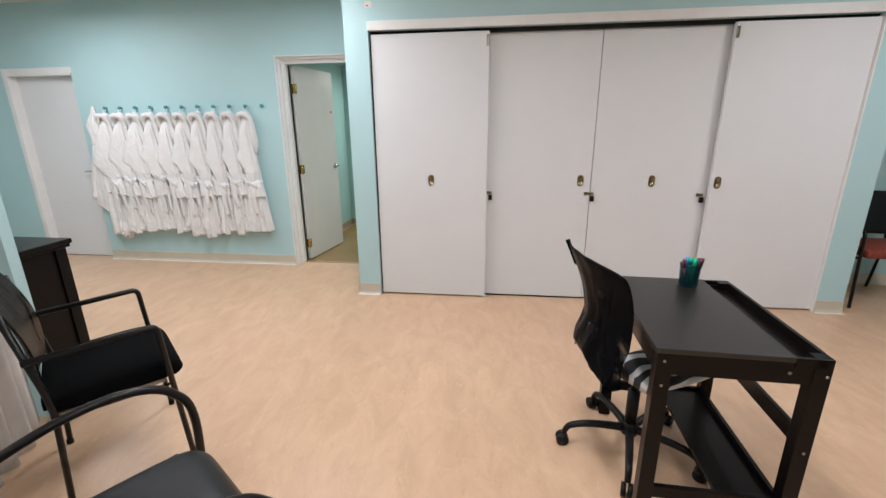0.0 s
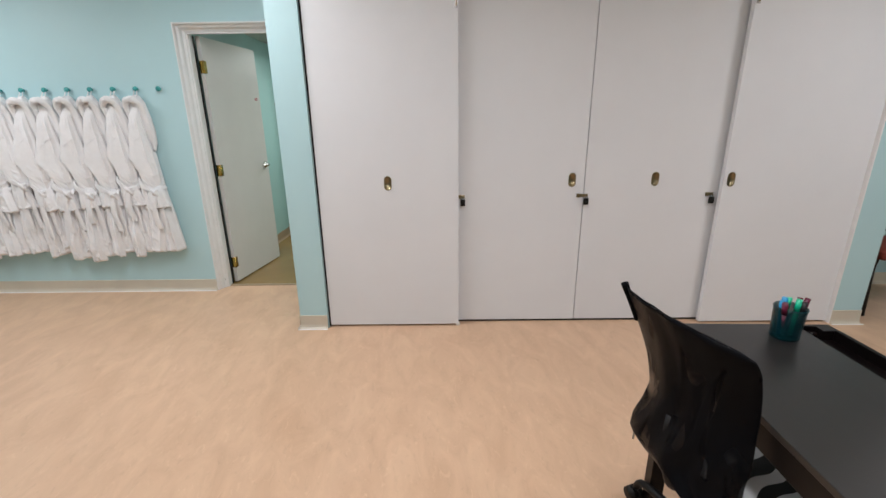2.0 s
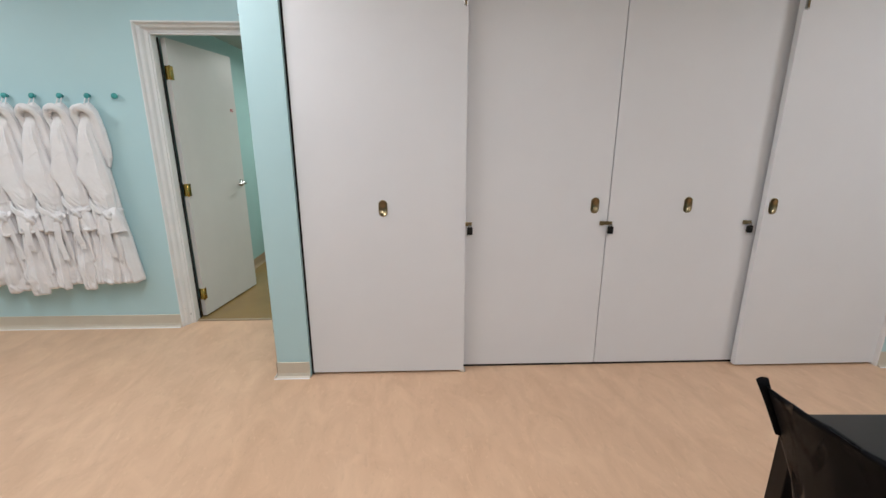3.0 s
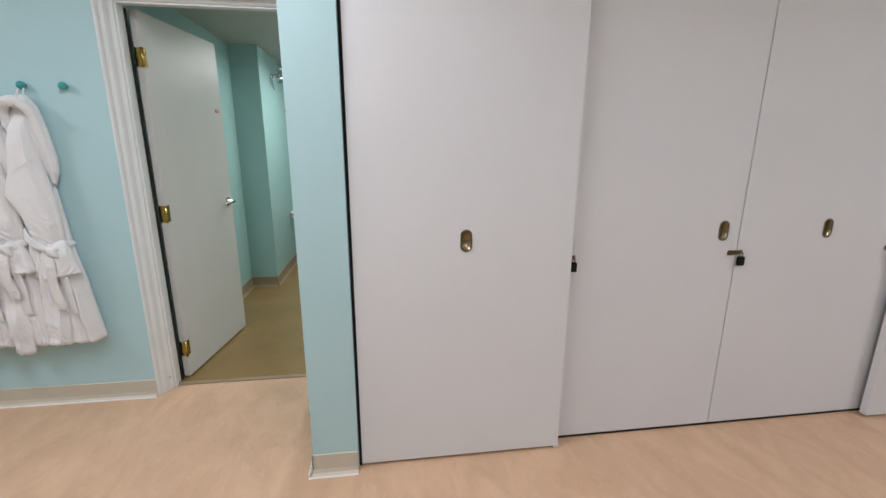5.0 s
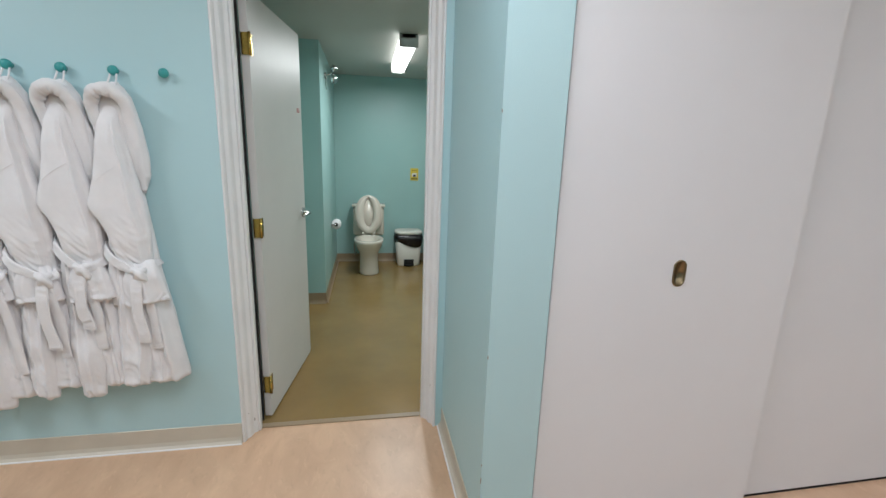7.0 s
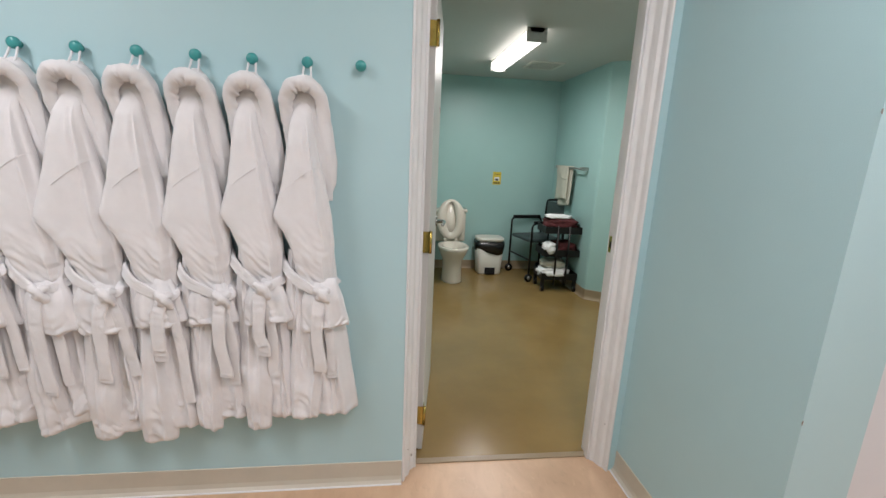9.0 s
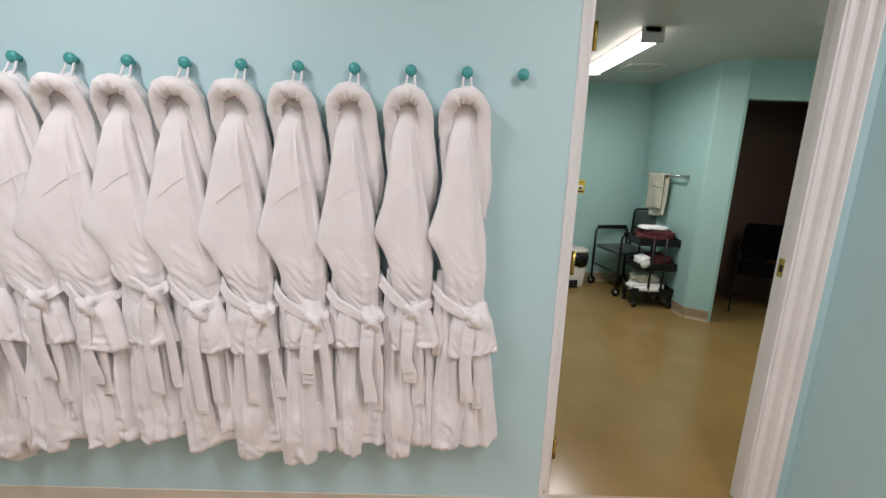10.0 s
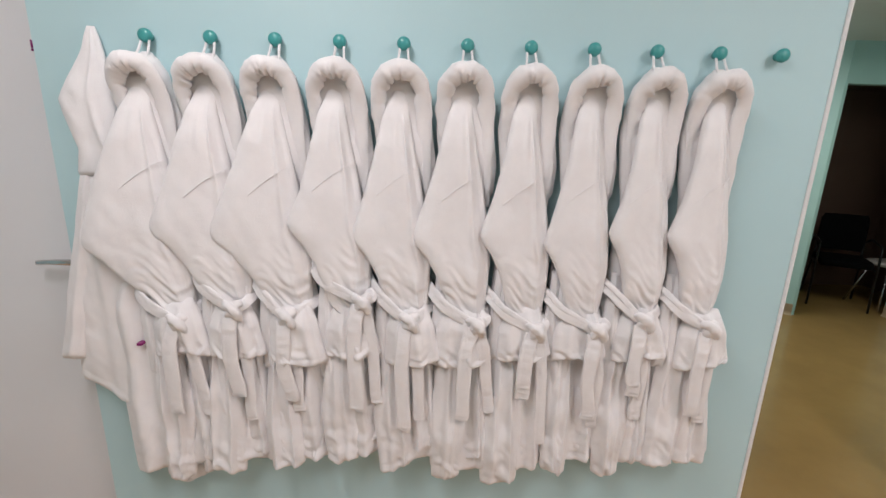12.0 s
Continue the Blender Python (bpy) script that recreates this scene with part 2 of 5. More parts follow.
def tube(bm, pts, r, n=10, flat=1.0, smooth_steps=0, caps=True):
    """A tube along points; corners are rounded when smooth_steps is given."""
    pts = [Vector(p) for p in pts]
    if smooth_steps:
        q = []
        P = [pts[0], *pts, pts[-1]]
        for i in range(1, len(P) - 2):
            for s in range(smooth_steps):
                t = s / smooth_steps
                a, b, c, d = P[i - 1], P[i], P[i + 1], P[i + 2]
                q.append(0.5 * ((2 * b) + (c - a) * t + (2 * a - 5 * b + 4 * c - d) * t * t + (3 * b - a - 3 * c + d) * t ** 3))
        pts = q + [pts[-1]]
    rings = []
    up = None
    for i, p in enumerate(pts):
        d = (pts[min(i + 1, len(pts) - 1)] - pts[max(i - 1, 0)]).normalized()
        if up is None:
            up = d.orthogonal().normalized()
        up = (up - d * up.dot(d)).normalized()
        side = d.cross(up)
        rr = r(i / max(1, len(pts) - 1)) if callable(r) else r
        rings.append([p + (up * math.cos(a) * flat + side * math.sin(a)) * rr for a in [2 * math.pi * k / n for k in range(n)]])
    return loft(bm, rings, caps)


def bend(pts, r, n=5):
    """Points with the corners rounded to a radius."""
    pts = [Vector(p) for p in pts]
    out = [pts[0]]
    for a, b, c in zip(pts, pts[1:], pts[2:]):
        u, v = (a - b).normalized(), (c - b).normalized()
        k = min(r, (a - b).length / 2.05, (c - b).length / 2.05)
        p, q = b + u * k, b + v * k
        for i in range(n + 1):
            t = i / n
            out.append((1 - t) ** 2 * p + 2 * t * (1 - t) * b + t * t * q)
    return out + [pts[-1]]


def tb(pts, r, n=10, corner=0.0, **k):
    return tube(bmesh.new(), bend(pts, corner) if corner else pts, r, n, **k)


def ellipse_rings(prof, n=28, power=2.0):
    """prof: rows of (z, cx, cy, rx, ry)."""
    out = []
    for z, cx, cy, rx, ry in prof:
        ring = []
        for k in range(n):
            a = 2 * math.pi * k / n
            c, s = math.cos(a), math.sin(a)
            e = 2 / power
            ring.append((cx + rx * math.copysign(abs(c) ** e, c), cy + ry * math.copysign(abs(s) ** e, s), z))
        out.append(ring)
    return out


def lathe(prof, n=28, power=2.0):
    return loft(bmesh.new(), ellipse_rings([(z, 0, 0, r, r) for z, r in prof], n, power))


# ---- plan ----
WY, WB = 4.30, 4.45           # robe wall: front and back face
CY = 3.565                    # closet wall face
PX0, PX1, PX2, PX3 = -1.04, -0.85, 2.65, 2.85
DX0, DX1 = -1.95, -1.128      # bathroom doorway
LX0, LX1 = -4.98, -4.225       # left doorway
XL, XR, YB = -5.6, 5.2, -3.6  # the room's far sides
BX0, BX1, BX2, BYN, BYF = -2.03, -0.12, 0.90, 6.22, 7.78
DH = 2.04

# ---- floor, ceiling, walls ----
setting("floor", bx(XL - 0.1, XR + 0.1, YB - 0.1, 4.405, -0.08, 0), "floor", "marbled beige linoleum floor with orange swirls")
setting("bath_floor", bx(-2.2, 1.0, 4.405, 8.1, -0.08, 0.001), "bathfloor", "glossy olive brown vinyl bathroom floor")
setting("ceiling", bx(XL - 0.1, XR + 0.1, YB - 0.1, WB, MAIN_Z, MAIN_Z + 0.1), "ceiling")
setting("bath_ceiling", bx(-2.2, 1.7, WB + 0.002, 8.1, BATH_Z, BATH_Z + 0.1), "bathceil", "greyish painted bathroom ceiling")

FW = 0.053
MINT = "mint painted wall, slightly scuffed"
for k in ((LX1, DX0 - FW, WY, WB, 0, MAIN_Z), (DX0 - FW, DX1 + FW, WY, WB, DH + FW, MAIN_Z), (DX1 + FW, PX0 - 0.001, WY, WB, 0, MAIN_Z), (XL, LX0, WY, WB, 0, MAIN_Z), (LX0, LX1, WY, WB, 1.975, MAIN_Z)):
    setting("wall_robes", bx(*k), "wall", MINT)
for k in ((PX0, PX1, CY, WB, 0, MAIN_Z), (PX1, PX2, CY, CY + 0.12, 2.133, MAIN_Z), (PX2, PX3, CY, WB, 0, MAIN_Z), (PX1, PX2, WB - 0.08, WB, 0, MAIN_Z)):
    setting("wall_closet", bx(*k), "wall", MINT)
setting("wall_north_east", bx(PX3, XR, 4.3, WB, 0, MAIN_Z), "wall", "mint painted wall behind the red chair")
setting("wall_east", bx(XR, XR + 0.1, YB, WB, 0, MAIN_Z), "wall")
setting("wall_west", bx(XL - 0.1, XL, YB, WB, 0, MAIN_Z), "wall")
setting("wall_south", bx(XL, XR, YB - 0.1, YB, 0, MAIN_Z), "wall")

bm = bmesh.new()
box(bm, BX0 - 0.1, BX0, WB, BYN, 0, BATH_Z)
box(bm, BX0 - 0.1, -1.785, BYN, BYF + 0.1, 0, BATH_Z)
setting("bath_wall_west", bm, "bathwall", "green painted bathroom wall with a corner")
setting("bath_wall_north", bx(-1.785, BX1, BYF, BYF + 0.1, 0, BATH_Z), "bathwall", "green painted bathroom wall behind the toilet")
bm = bmesh.new()
pts = [(BX1, BYF + 0.1), (BX1, 6.66), (-0.112, 6.63), (0.045, 6.52), (0.07, 6.52), (0.07, BYF + 0.1)]
a = [bm.verts.new((x, y, 0)) for x, y in pts]
b = [bm.verts.new((x, y, BATH_Z)) for x, y in pts]
for i in range(len(pts)):
    j = (i + 1) % len(pts)
    bm.faces.new((a[i], a[j], b[j], b[i]))
bm.faces.new(a)
bm.faces.new(b)
setting("bath_wall_towels", bm, "bathwall", "green painted wall with a towel rail")
setting("bath_wall_lintel", bx(0.046, BX2, 6.515, 6.6, 1.93, BATH_Z), "bathwall", "green painted wall above the alcove")
setting("bath_wall_east", bx(BX2, BX2 + 0.1, WB, 6.55, 0, BATH_Z), "bathwall")
bm = bmesh.new()
box(bm, 0.07, 1.6, 7.45, 7.55, 0, BATH_Z)
box(bm, 1.6, 1.7, 6.45, 7.55, 0, BATH_Z)
box(bm, BX2 + 0.1, 1.6, 6.5, 6.6, 0, BATH_Z)
box(bm, 0.071, 0.08, 6.6, 7.45, 0, BATH_Z)
box(bm, 0.08, 1.6, 6.6, 7.45, 2.02, 2.06)
setting("alcove_wall", bm, "brown", "dark brown painted alcove walls")
setting("alcove_floor", bx(1.0, 1.6, 6.6, 7.45, -0.05, 0.0005), "bathfloor")

# ---- cove base and trim ----


def cove(name, x0, y0, x1, y1, nx, ny, material="base", h=0.1):
    """A strip of vinyl cove base from one point to another, facing (nx, ny)."""
    prof = [(0, 0), (0.02, 0), (0.019, 0.004), (0.009, 0.013), (0.004, 0.03), (0.004, h - 0.002), (0.002, h), (0, h)]
    rings = [[(x + nx * d, y + ny * d, z) for d, z in prof] for x, y in ((x0, y0), (x1, y1))]
    return tagged(mesh(name, loft(bmesh.new(), rings), material), "beige vinyl cove base" if material == "base" else "brown vinyl cove base", "", "", "structure")


# white bead added to paint the glossy highlight along the base's toe
def bead(x0, y0, x1, y1, nx, ny):
    prof = [(0.0195, 0), (0.0255, 0), (0.0245, 0.003), (0.021, 0.0045), (0.0195, 0.0045)]
    return tagged(mesh("trim_bead", loft(bmesh.new(), [[(x + nx * d, y + ny * d, z) for d, z in prof] for x, y in ((x0, y0), (x1, y1))]), "white"), "white bead painting the highlight at the base's foot", "", "", "structure")


bead(LX1 + 0.003, WY, DX0 - 0.054, WY, 0, -1)
bead(PX0, WY, PX0, CY - 0.004, -1, 0)
bead(PX0 - 0.02, CY, PX1 - 0.002, CY, 0, -1)
bead(PX2 + 0.002, CY, PX3 + 0.02, CY, 0, -1)
cove("baseboard", LX1 + 0.003, WY, DX0 - 0.054, WY, 0, -1)
cove("baseboard", PX0, WY, PX0, CY - 0.004, -1, 0)
cove("baseboard", PX0 - 0.004, CY, PX1 - 0.002, CY, 0, -1)
cove("baseboard", PX2 + 0.002, CY, PX3 + 0.004, CY, 0, -1)
cove("baseboard", PX3, CY, PX3, 4.3, 1, 0)
cove("baseboard", PX3, 4.3, XR, 4.3, 0, -1)
cove("baseboard", XL, WY, LX0 - 0.06, WY, 0, -1)
cove("bath_baseboard", BX0, WB + 0.06, BX0, BYN, 1, 0, "bathbase")
cove("bath_baseboard", BX0, BYN, -1.785, BYN, 0, -1, "bathbase")
cove("bath_baseboard", -1.785, BYN, -1.785, BYF, 1, 0, "bathbase")
cove("bath_baseboard", -1.785, BYF, BX1, BYF, 0, -1, "bathbase")
cove("bath_baseboard", BX1, BYF, BX1, 6.66, -1, 0, "bathbase")
cove("bath_baseboard", BX1, 6.66, -0.112, 6.63, -0.95, -0.3, "bathbase")
cove("bath_baseboard", -0.112, 6.63, 0.045, 6.52, -0.57, -0.82, "bathbase")
cove("bath_baseboard", BX2, WB, BX2, 6.55, -1, 0, "bathbase")


# profile of the frame: how far out from the opening, and how far behind the wall's face
FRAME = [(0.053, -0.004), (0.048, -0.008), (0.043, -0.006), (0.039, 0.004), (0.037, 0.018), (0.031, 0.024), (0.025, 0.028), (0.020, 0.040), (0.016, 0.058), (0.010, 0.064), (0.003, 0.068), (0.0, 0.072), (0.0, 0.10), (-0.0, WB - WY + 0.004), (0.053, WB - WY + 0.004)]


def frame_side(x, sgn, top):
    """One upright of the moulded frame; it is mitred at the top."""
    return loft(bmesh.new(), [[(x + sgn * o, WY + d, z if z == 0 else top + o) for o, d in FRAME] for z in (0, 1)])


d1 = thing("door_frame", DX0, WY, 0, "white painted moulded door frame of the bathroom, scuffed at the foot", "door frame", kind="structure")
d1.matrix_basis = Matrix()
part("casing", frame_side(DX0, -1, DH), "white", d1)
part("casing", frame_side(DX1, 1, DH), "white", d1)
part("casing", loft(bmesh.new(), [[(x + s * o, WY + d, DH + o) for o, d in FRAME] for x, s in ((DX0, -1), (DX1, 1))]), "white", d1)
for x0, x1 in ((DX0 + 0.0005, DX0 + 0.011), (DX1 - 0.011, DX1 - 0.0005)):
    part("door_stop", bx(x0, x1, WY + 0.074, WY + 0.105, 0, DH - 0.011, r=0.002), "white", d1)
part("door_stop", bx(DX0 + 0.001, DX1 - 0.001, WY + 0.074, WY + 0.105, DH - 0.0105, DH - 0.0005, r=0.002), "white", d1)
bm = bmesh.new()
for x0, x1 in ((DX0 - 0.052, DX0 - 0.006), (DX1 + 0.006, DX1 + 0.052)):
    box(bm, x0, x1, WB, WB + 0.014, 0, DH + 0.055, 0.003)
part("back_casing", bm, "white", d1)
bm = bx(DX1 - 0.002, DX1 + 0.0, WY + 0.112, WY + 0.142, 0.985, 1.055)
part("strike_plate", bm, "brass", d1, "brass strike plate")
part("strike_hole", bx(DX1 - 0.003, DX1 - 0.0018, WY + 0.121, WY + 0.134, 1.005, 1.032), "void", d1)
# added black strip that paints the shade between jamb and door leaf
part("door_seal", bx(DX0 - 0.001, DX0 + 0.010, WB + 0.006, WB + 0.012, 0, DH - 0.012), "void", d1, "black strip painting the shade in the hinge gap")
setting("threshold", bx(DX0 + 0.002, DX1 - 0.002, 4.392, 4.425, 0, 0.006, r=0.002), "bathbase", "thin brown vinyl threshold strip")


# ---- doors ----
def lever(parent, s=1):
    """A lever handle with its rosette on a face that looks along -y; the lever points along s * x."""
    bm = lathe([(0, 0.031), (0.006, 0.031), (0.009, 0.027), (0.010, 0.012), (0.04, 0.011)], 24)
    bmesh.ops.rotate(bm, verts=bm.verts, matrix=Matrix.Rotation(math.pi / 2, 3, "X"))
    h = part("lever_handle", bm, "chrome", parent, "satin chrome lever handle", True)
    part("lever", tb([(0, -0.044, 0), (0.03 * s, -0.05, 0.002), (0.075 * s, -0.048, 0.001), (0.115 * s, -0.042, -0.003)], lambda t: 0.0105 - 0.003 * t, 10, smooth_steps=5), "chrome", h, smooth=True)
    return h


LEAF = thing("bathroom_door", -1.924, 4.476, 0.012, "white painted bathroom door standing open on brass hinges", "door", rz=82)
part("panel", bx(0.004, 0.752, -0.018, 0.018, 0, 2.02, r=0.002), "leaf", LEAF, "white painted flush door leaf")
h = lever(LEAF, -1)
h.location = (0.695, -0.018, 0.975)
h = lever(LEAF, -1)
h.matrix_basis = pose(0.695, 0.018, 0.975, 0, 0, 180)
h.scale = (-1, 1, 1)
part("latch_plate", bx(0.7515, 0.7535, -0.012, 0.012, 0.94, 1.0), "brass", LEAF, "brass latch plate")
o = part("label_plate", bx(0.662, 0.705, -0.0195, -0.0178, 1.575, 1.598), "redink", LEAF, "small red label")
part("print", box(bx(0.667, 0.700, -0.0205, -0.0193, 1.589, 1.592), 0.667, 0.695, -0.0205, -0.0193, 1.581, 1.584), "pale", o, "unreadable white print")
for zc in (0.181, 0.993, 1.798):
    hg = part("hinge", bx(-0.001, 0.036, -0.0205, -0.0182, zc - 0.045, zc + 0.045), "brass", LEAF, "brass butt hinge")
    part("knuckle", tb([(-0.004, -0.024, zc - 0.047), (-0.004, -0.024, zc + 0.047)], 0.007, 10), "brass", hg, smooth=True)
    part("jamb_plate", bx(-0.0035, -0.0015, -0.024, 0.012, zc - 0.045, zc + 0.045), "brass", hg)
    bm = bmesh.new()
    for dz, dx in ((-0.03, 0.024), (-0.01, 0.014), (0.01, 0.024), (0.03, 0.014)):
        tube(bm, [(dx, -0.0222, zc + dz), (dx, -0.0204, zc + dz)], 0.0036, 8)
    part("screw", bm, "antique", hg, "row of brass screws")

d2 = thing("door_2", 0, 0, 0, "closed white painted flush door beside the robes", "door", kind="structure")
part("panel", bx(LX0 + 0.004, LX1 - 0.004, 4.38, 4.44, 0.008, 1.972, r=0.001), "door", d2)
bm = bmesh.new()
box(bm, LX0 - 0.05, LX0, WY - 0.014, WY, 0, 2.045, 0.003)
box(bm, LX0 - 0.001, LX0 + 0.003, WY - 0.01, 4.44, 0, 1.975)
part("casing", bm, "white", d2, "wide white painted casing")
part("casing", box(bx(LX0, LX1 + 0.02, WY - 0.014, WY, 1.985, 2.045, r=0.003), LX0, LX1 - 0.003, WY - 0.01, 4.44, 1.972, 1.985), "white", d2)
h = lever(d2, -1)
h.location = (LX1 - 0.03, 4.38, 0.985)
sg = part("sign", bx(LX1 - 0.075, LX1 - 0.032, 4.378, 4.38, 1.62, 1.642), "magenta", d2, "small magenta label with a white stripe")
part("stripe", bx(LX1 - 0.075, LX1 - 0.032, 4.3765, 4.38, 1.612, 1.6175), "magenta", sg)
part("print", bx(LX1 - 0.058, LX1 - 0.04, 4.377, 4.3782, 1.627, 1.636), "pale", sg)
setting("door_2_backing", bx(LX0, LX1, 4.441, WB, 0, 1.99), "void")

# ---- sliding closet ----
YF, YR = 3.588, 3.65
closet = thing("closet_header", 0, 0, 0, "white wooden header trim over the sliding closet doors", "trim", kind="structure")
part("header_board", bx(PX1 - 0.003, PX2 - 0.02, CY - 0.016, CY + 0.012, 2.131, 2.194, r=0.002), "white", closet)
# track coloured black: the shade between header and doors is painted on
part("door_track", box(bx(PX1, PX2, CY + 0.06, CY + 0.11, 2.113, 2.1325), PX1, PX2, CY + 0.0605, CY + 0.0635, 2.10, 2.114), "void", closet, "door track, blackened to paint the shade in the gap")
# black strip added in the gap to paint its shade
part("jamb_strip", bx(PX1 + 0.0005, PX1 + 0.012, CY + 0.03, CY + 0.12, 0, 2.12), "void", closet, "black strip painting the shaded gap beside the door")
part("jamb_strip", bx(PX2 - 0.006, PX2 + 0.003, CY - 0.002, CY + 0.12, 0, 2.12), "white", closet)
# added black strip, paints the dark line below the doors
setting("closet_floor_track", bx(PX1, PX2, CY + 0.088, CY + 0.15, 0, 0.002), "void", "black strip painting the shade under the sliding doors")
# added black sheet so that door gaps show the closet unlit
setting("closet_shadow_wall", bx(PX1, PX2, 3.72, 3.73, 0, MAIN_Z), "void", "black sheet painting the unlit closet behind the doors")


def pull(parent, x, y, z):
    bm = bmesh.new()
    n = 32
    rings = []
    for rx, rz, yy in ((0.024, 0.046, 0), (0.024, 0.046, -0.003), (0.021, 0.043, -0.0045), (0.018, 0.040, -0.003), (0.016, 0.038, 0.0105), (0.012, 0.034, 0.013)):
        ring = []
        for k in range(n):
            a = 2 * math.pi * k / n
            c, s = math.cos(a), math.sin(a)
            ring.append((x + rx * c, y + yy, z + (rz - rx) * (1 if s > 0.001 else -1 if s < -0.001 else 0) + rx * s))
        rings.append(ring)
    loft(bm, rings, True)
    return part("flush_pull", bm, "antique", parent, "oval antique brass flush pull", True)


def sliding(x0, x1, y, px, mark):
    t = thing("closet_door", (x0 + x1) / 2, y, 0.014, mark, "closet door", "sliding closet doors")
    w = (x1 - x0) / 2
    bm = bmesh.new()
    box(bm, -w, w, 0.0, 0.034, 0, 2.094, 0.0015)
    part("panel", bm, "door", t)
    pull(t, px - (x0 + x1) / 2, -0.0005, 0.995)
    return t, w


c1, w1 = sliding(PX1 + 0.013, 0.064, YF, -0.388, "white sliding closet door with a flush pull and a top latch")
c2, w2 = sliding(0.01, 0.886, YR, 0.806, "white sliding closet door, set back, padlocked at its edges")
c3, w3 = sliding(0.891, 1.80, YR, 1.346, "white sliding closet door, set back, with a flush pull")
c4, w4 = sliding(1.752, PX2 - 0.007, YF, 1.798, "white sliding closet door in front with a latch at the top")


def top_latch(parent, x):
    l = part("top_latch", box(bx(x - 0.011, x + 0.011, -0.006, 0, 1.99, 2.075, r=0.003), x - 0.006, x + 0.006, -0.014, -0.004, 2.03, 2.055, 0.002), "steel", parent, "small metal barrel latch")
    part("bolt", tb([(x, -0.011, 1.998), (x, -0.011, 2.07)], 0.0045, 10), "antique", l, smooth=True)


top_latch(c1, w1 - 0.012)
top_latch(c4, -w4 + 0.015)
part("floor_guide", bx(w1 - 0.02, w1 + 0.01, 0.0, 0.03, -0.014, 0.004, r=0.003), "cream", c1, "clear plastic floor guide")


def hasp(x, y, z, arm, flip=1, rest=""):
    """A small cam lock: a plate, an arm, and a padlock that hangs from it."""
    t = thing("padlock_hasp", x, y, z, "brass hasp, black padlock on " + rest, "padlock", "closet padlocks")
    part("hasp_arm", box(bx(-arm, 0.028, -0.007, -0.0005, -0.008, 0.012, r=0.002), -arm, -arm + 0.022, -0.012, -0.0005, -0.010, 0.014, 0.003), "antique", t, "antique brass hasp")
    part("staple", tb([(0.012, -0.002, 0.0), (0.012, -0.016, 0.0), (0.024, -0.016, 0.0), (0.024, -0.002, 0.0)], 0.0028, 8, corner=0.004), "antique", t, smooth=True)
    p = part("padlock", bx(0.001, 0.031, -0.024, -0.006, -0.058, -0.016, r=0.003), "plastic", t, "small black combination padlock")
    part("shackle", tb([(0.009, -0.015, -0.02), (0.009, -0.015, -0.002), (0.023, -0.015, -0.002), (0.023, -0.015, -0.02)], 0.0025, 8, corner=0.006), "chrome", p, smooth=True)
    part("dial", bx(0.01, 0.022, -0.0255, -0.0235, -0.046, -0.026), "blackmetal", p, "black number dial")
    return t


hasp(0.078, YR, 0.905, 0.016, rest="the edge of a sliding door")
hasp(0.887, YR, 0.905, 0.045, rest="two joined sliding doors")
hasp(1.708, YR, 0.905, 0.022, rest="the edge of the third sliding door")

# ---- pegs ----
PEGS = [-3.903 + i * 0.173 for i in range(11)]
PZ = 1.642


def peg():
    t = thing("wall_peg", 0, 0, 0, "round teal painted wooden peg holding a robe", "coat peg", "row of wall pegs")
    bm = lathe([(0, 0.0105), (0.008, 0.009), (0.011, 0.012), (0.015, 0.0165), (0.022, 0.0185), (0.029, 0.017), (0.033, 0.012), (0.0345, 0.004)], 20)
    bmesh.ops.rotate(bm, verts=bm.verts, matrix=Matrix.Rotation(math.pi / 2, 3, "X"))
    part("knob", bm, "peg", t, smooth=True)
    return t


p0 = peg()
p0.matrix_basis = pose(PEGS[0], WY, PZ)
for i, x in enumerate(PEGS[1:]):
    c = copy_thing(p0, pose(x, WY, PZ))
    if i == 9:
        c["label"] = "round teal painted wooden peg, bare"

# chipped paint on the corner
chips = random.Random(4)
for z, w in ((1.495, 0.006), (0.752, 0.007), (0.36, 0.005), (0.30, 0.012), (1.95, 0.005)):
    bm = bmesh.new()
    bmesh.ops.create_icosphere(bm, subdivisions=2, radius=1)
    for v in bm.verts:
        v.co = Vector((v.co.x * 0.0018, v.co.y * 0.0018, v.co.z * w)) * (1 + 0.4 * noise.noise(v.co * 2 + Vector((z, 0, 0))))
        v.co += Vector((PX0, CY, z))
    setting("paint_chip", bm, "steel", "small grey chip in the painted corner")

for x, z, w in ((DX0 - 0.030, 0.13, 0.006), (DX0 - 0.012, 0.075, 0.009), (DX0 - 0.034, 0.80, 0.005), (DX1 + 0.03, 0.22, 0.007)):
    bm = bmesh.new()
    bmesh.ops.create_icosphere(bm, subdivisions=2, radius=1)
    for v in bm.verts:
        v.co = Vector((v.co.x * 0.004, v.co.y * 0.0012, v.co.z * w)) * (1 + 0.4 * noise.noise(v.co * 2 + Vector((z, x, 0))))
        v.co += Vector((x, WY + (0.0265 if x in (DX0 - 0.030, DX0 - 0.034, DX1 + 0.03) else 0.061), z))
    setting("paint_chip", bm, "steel", "small grey chip in the white door frame")

# ---- robes ----


def lerp(tab, z, soft=0.35):
    """Value at z in rows of (z, value), z falling; corners a little softened."""
    for (z0, a), (z1, b) in zip(tab, tab[1:]):
        if z >= z1:
            t = min(1, max(0, (z0 - z) / (z0 - z1)))
            t = t + soft * (t * t * (3 - 2 * t) - t)
            return a + (b - a) * t
    return tab[-1][1]


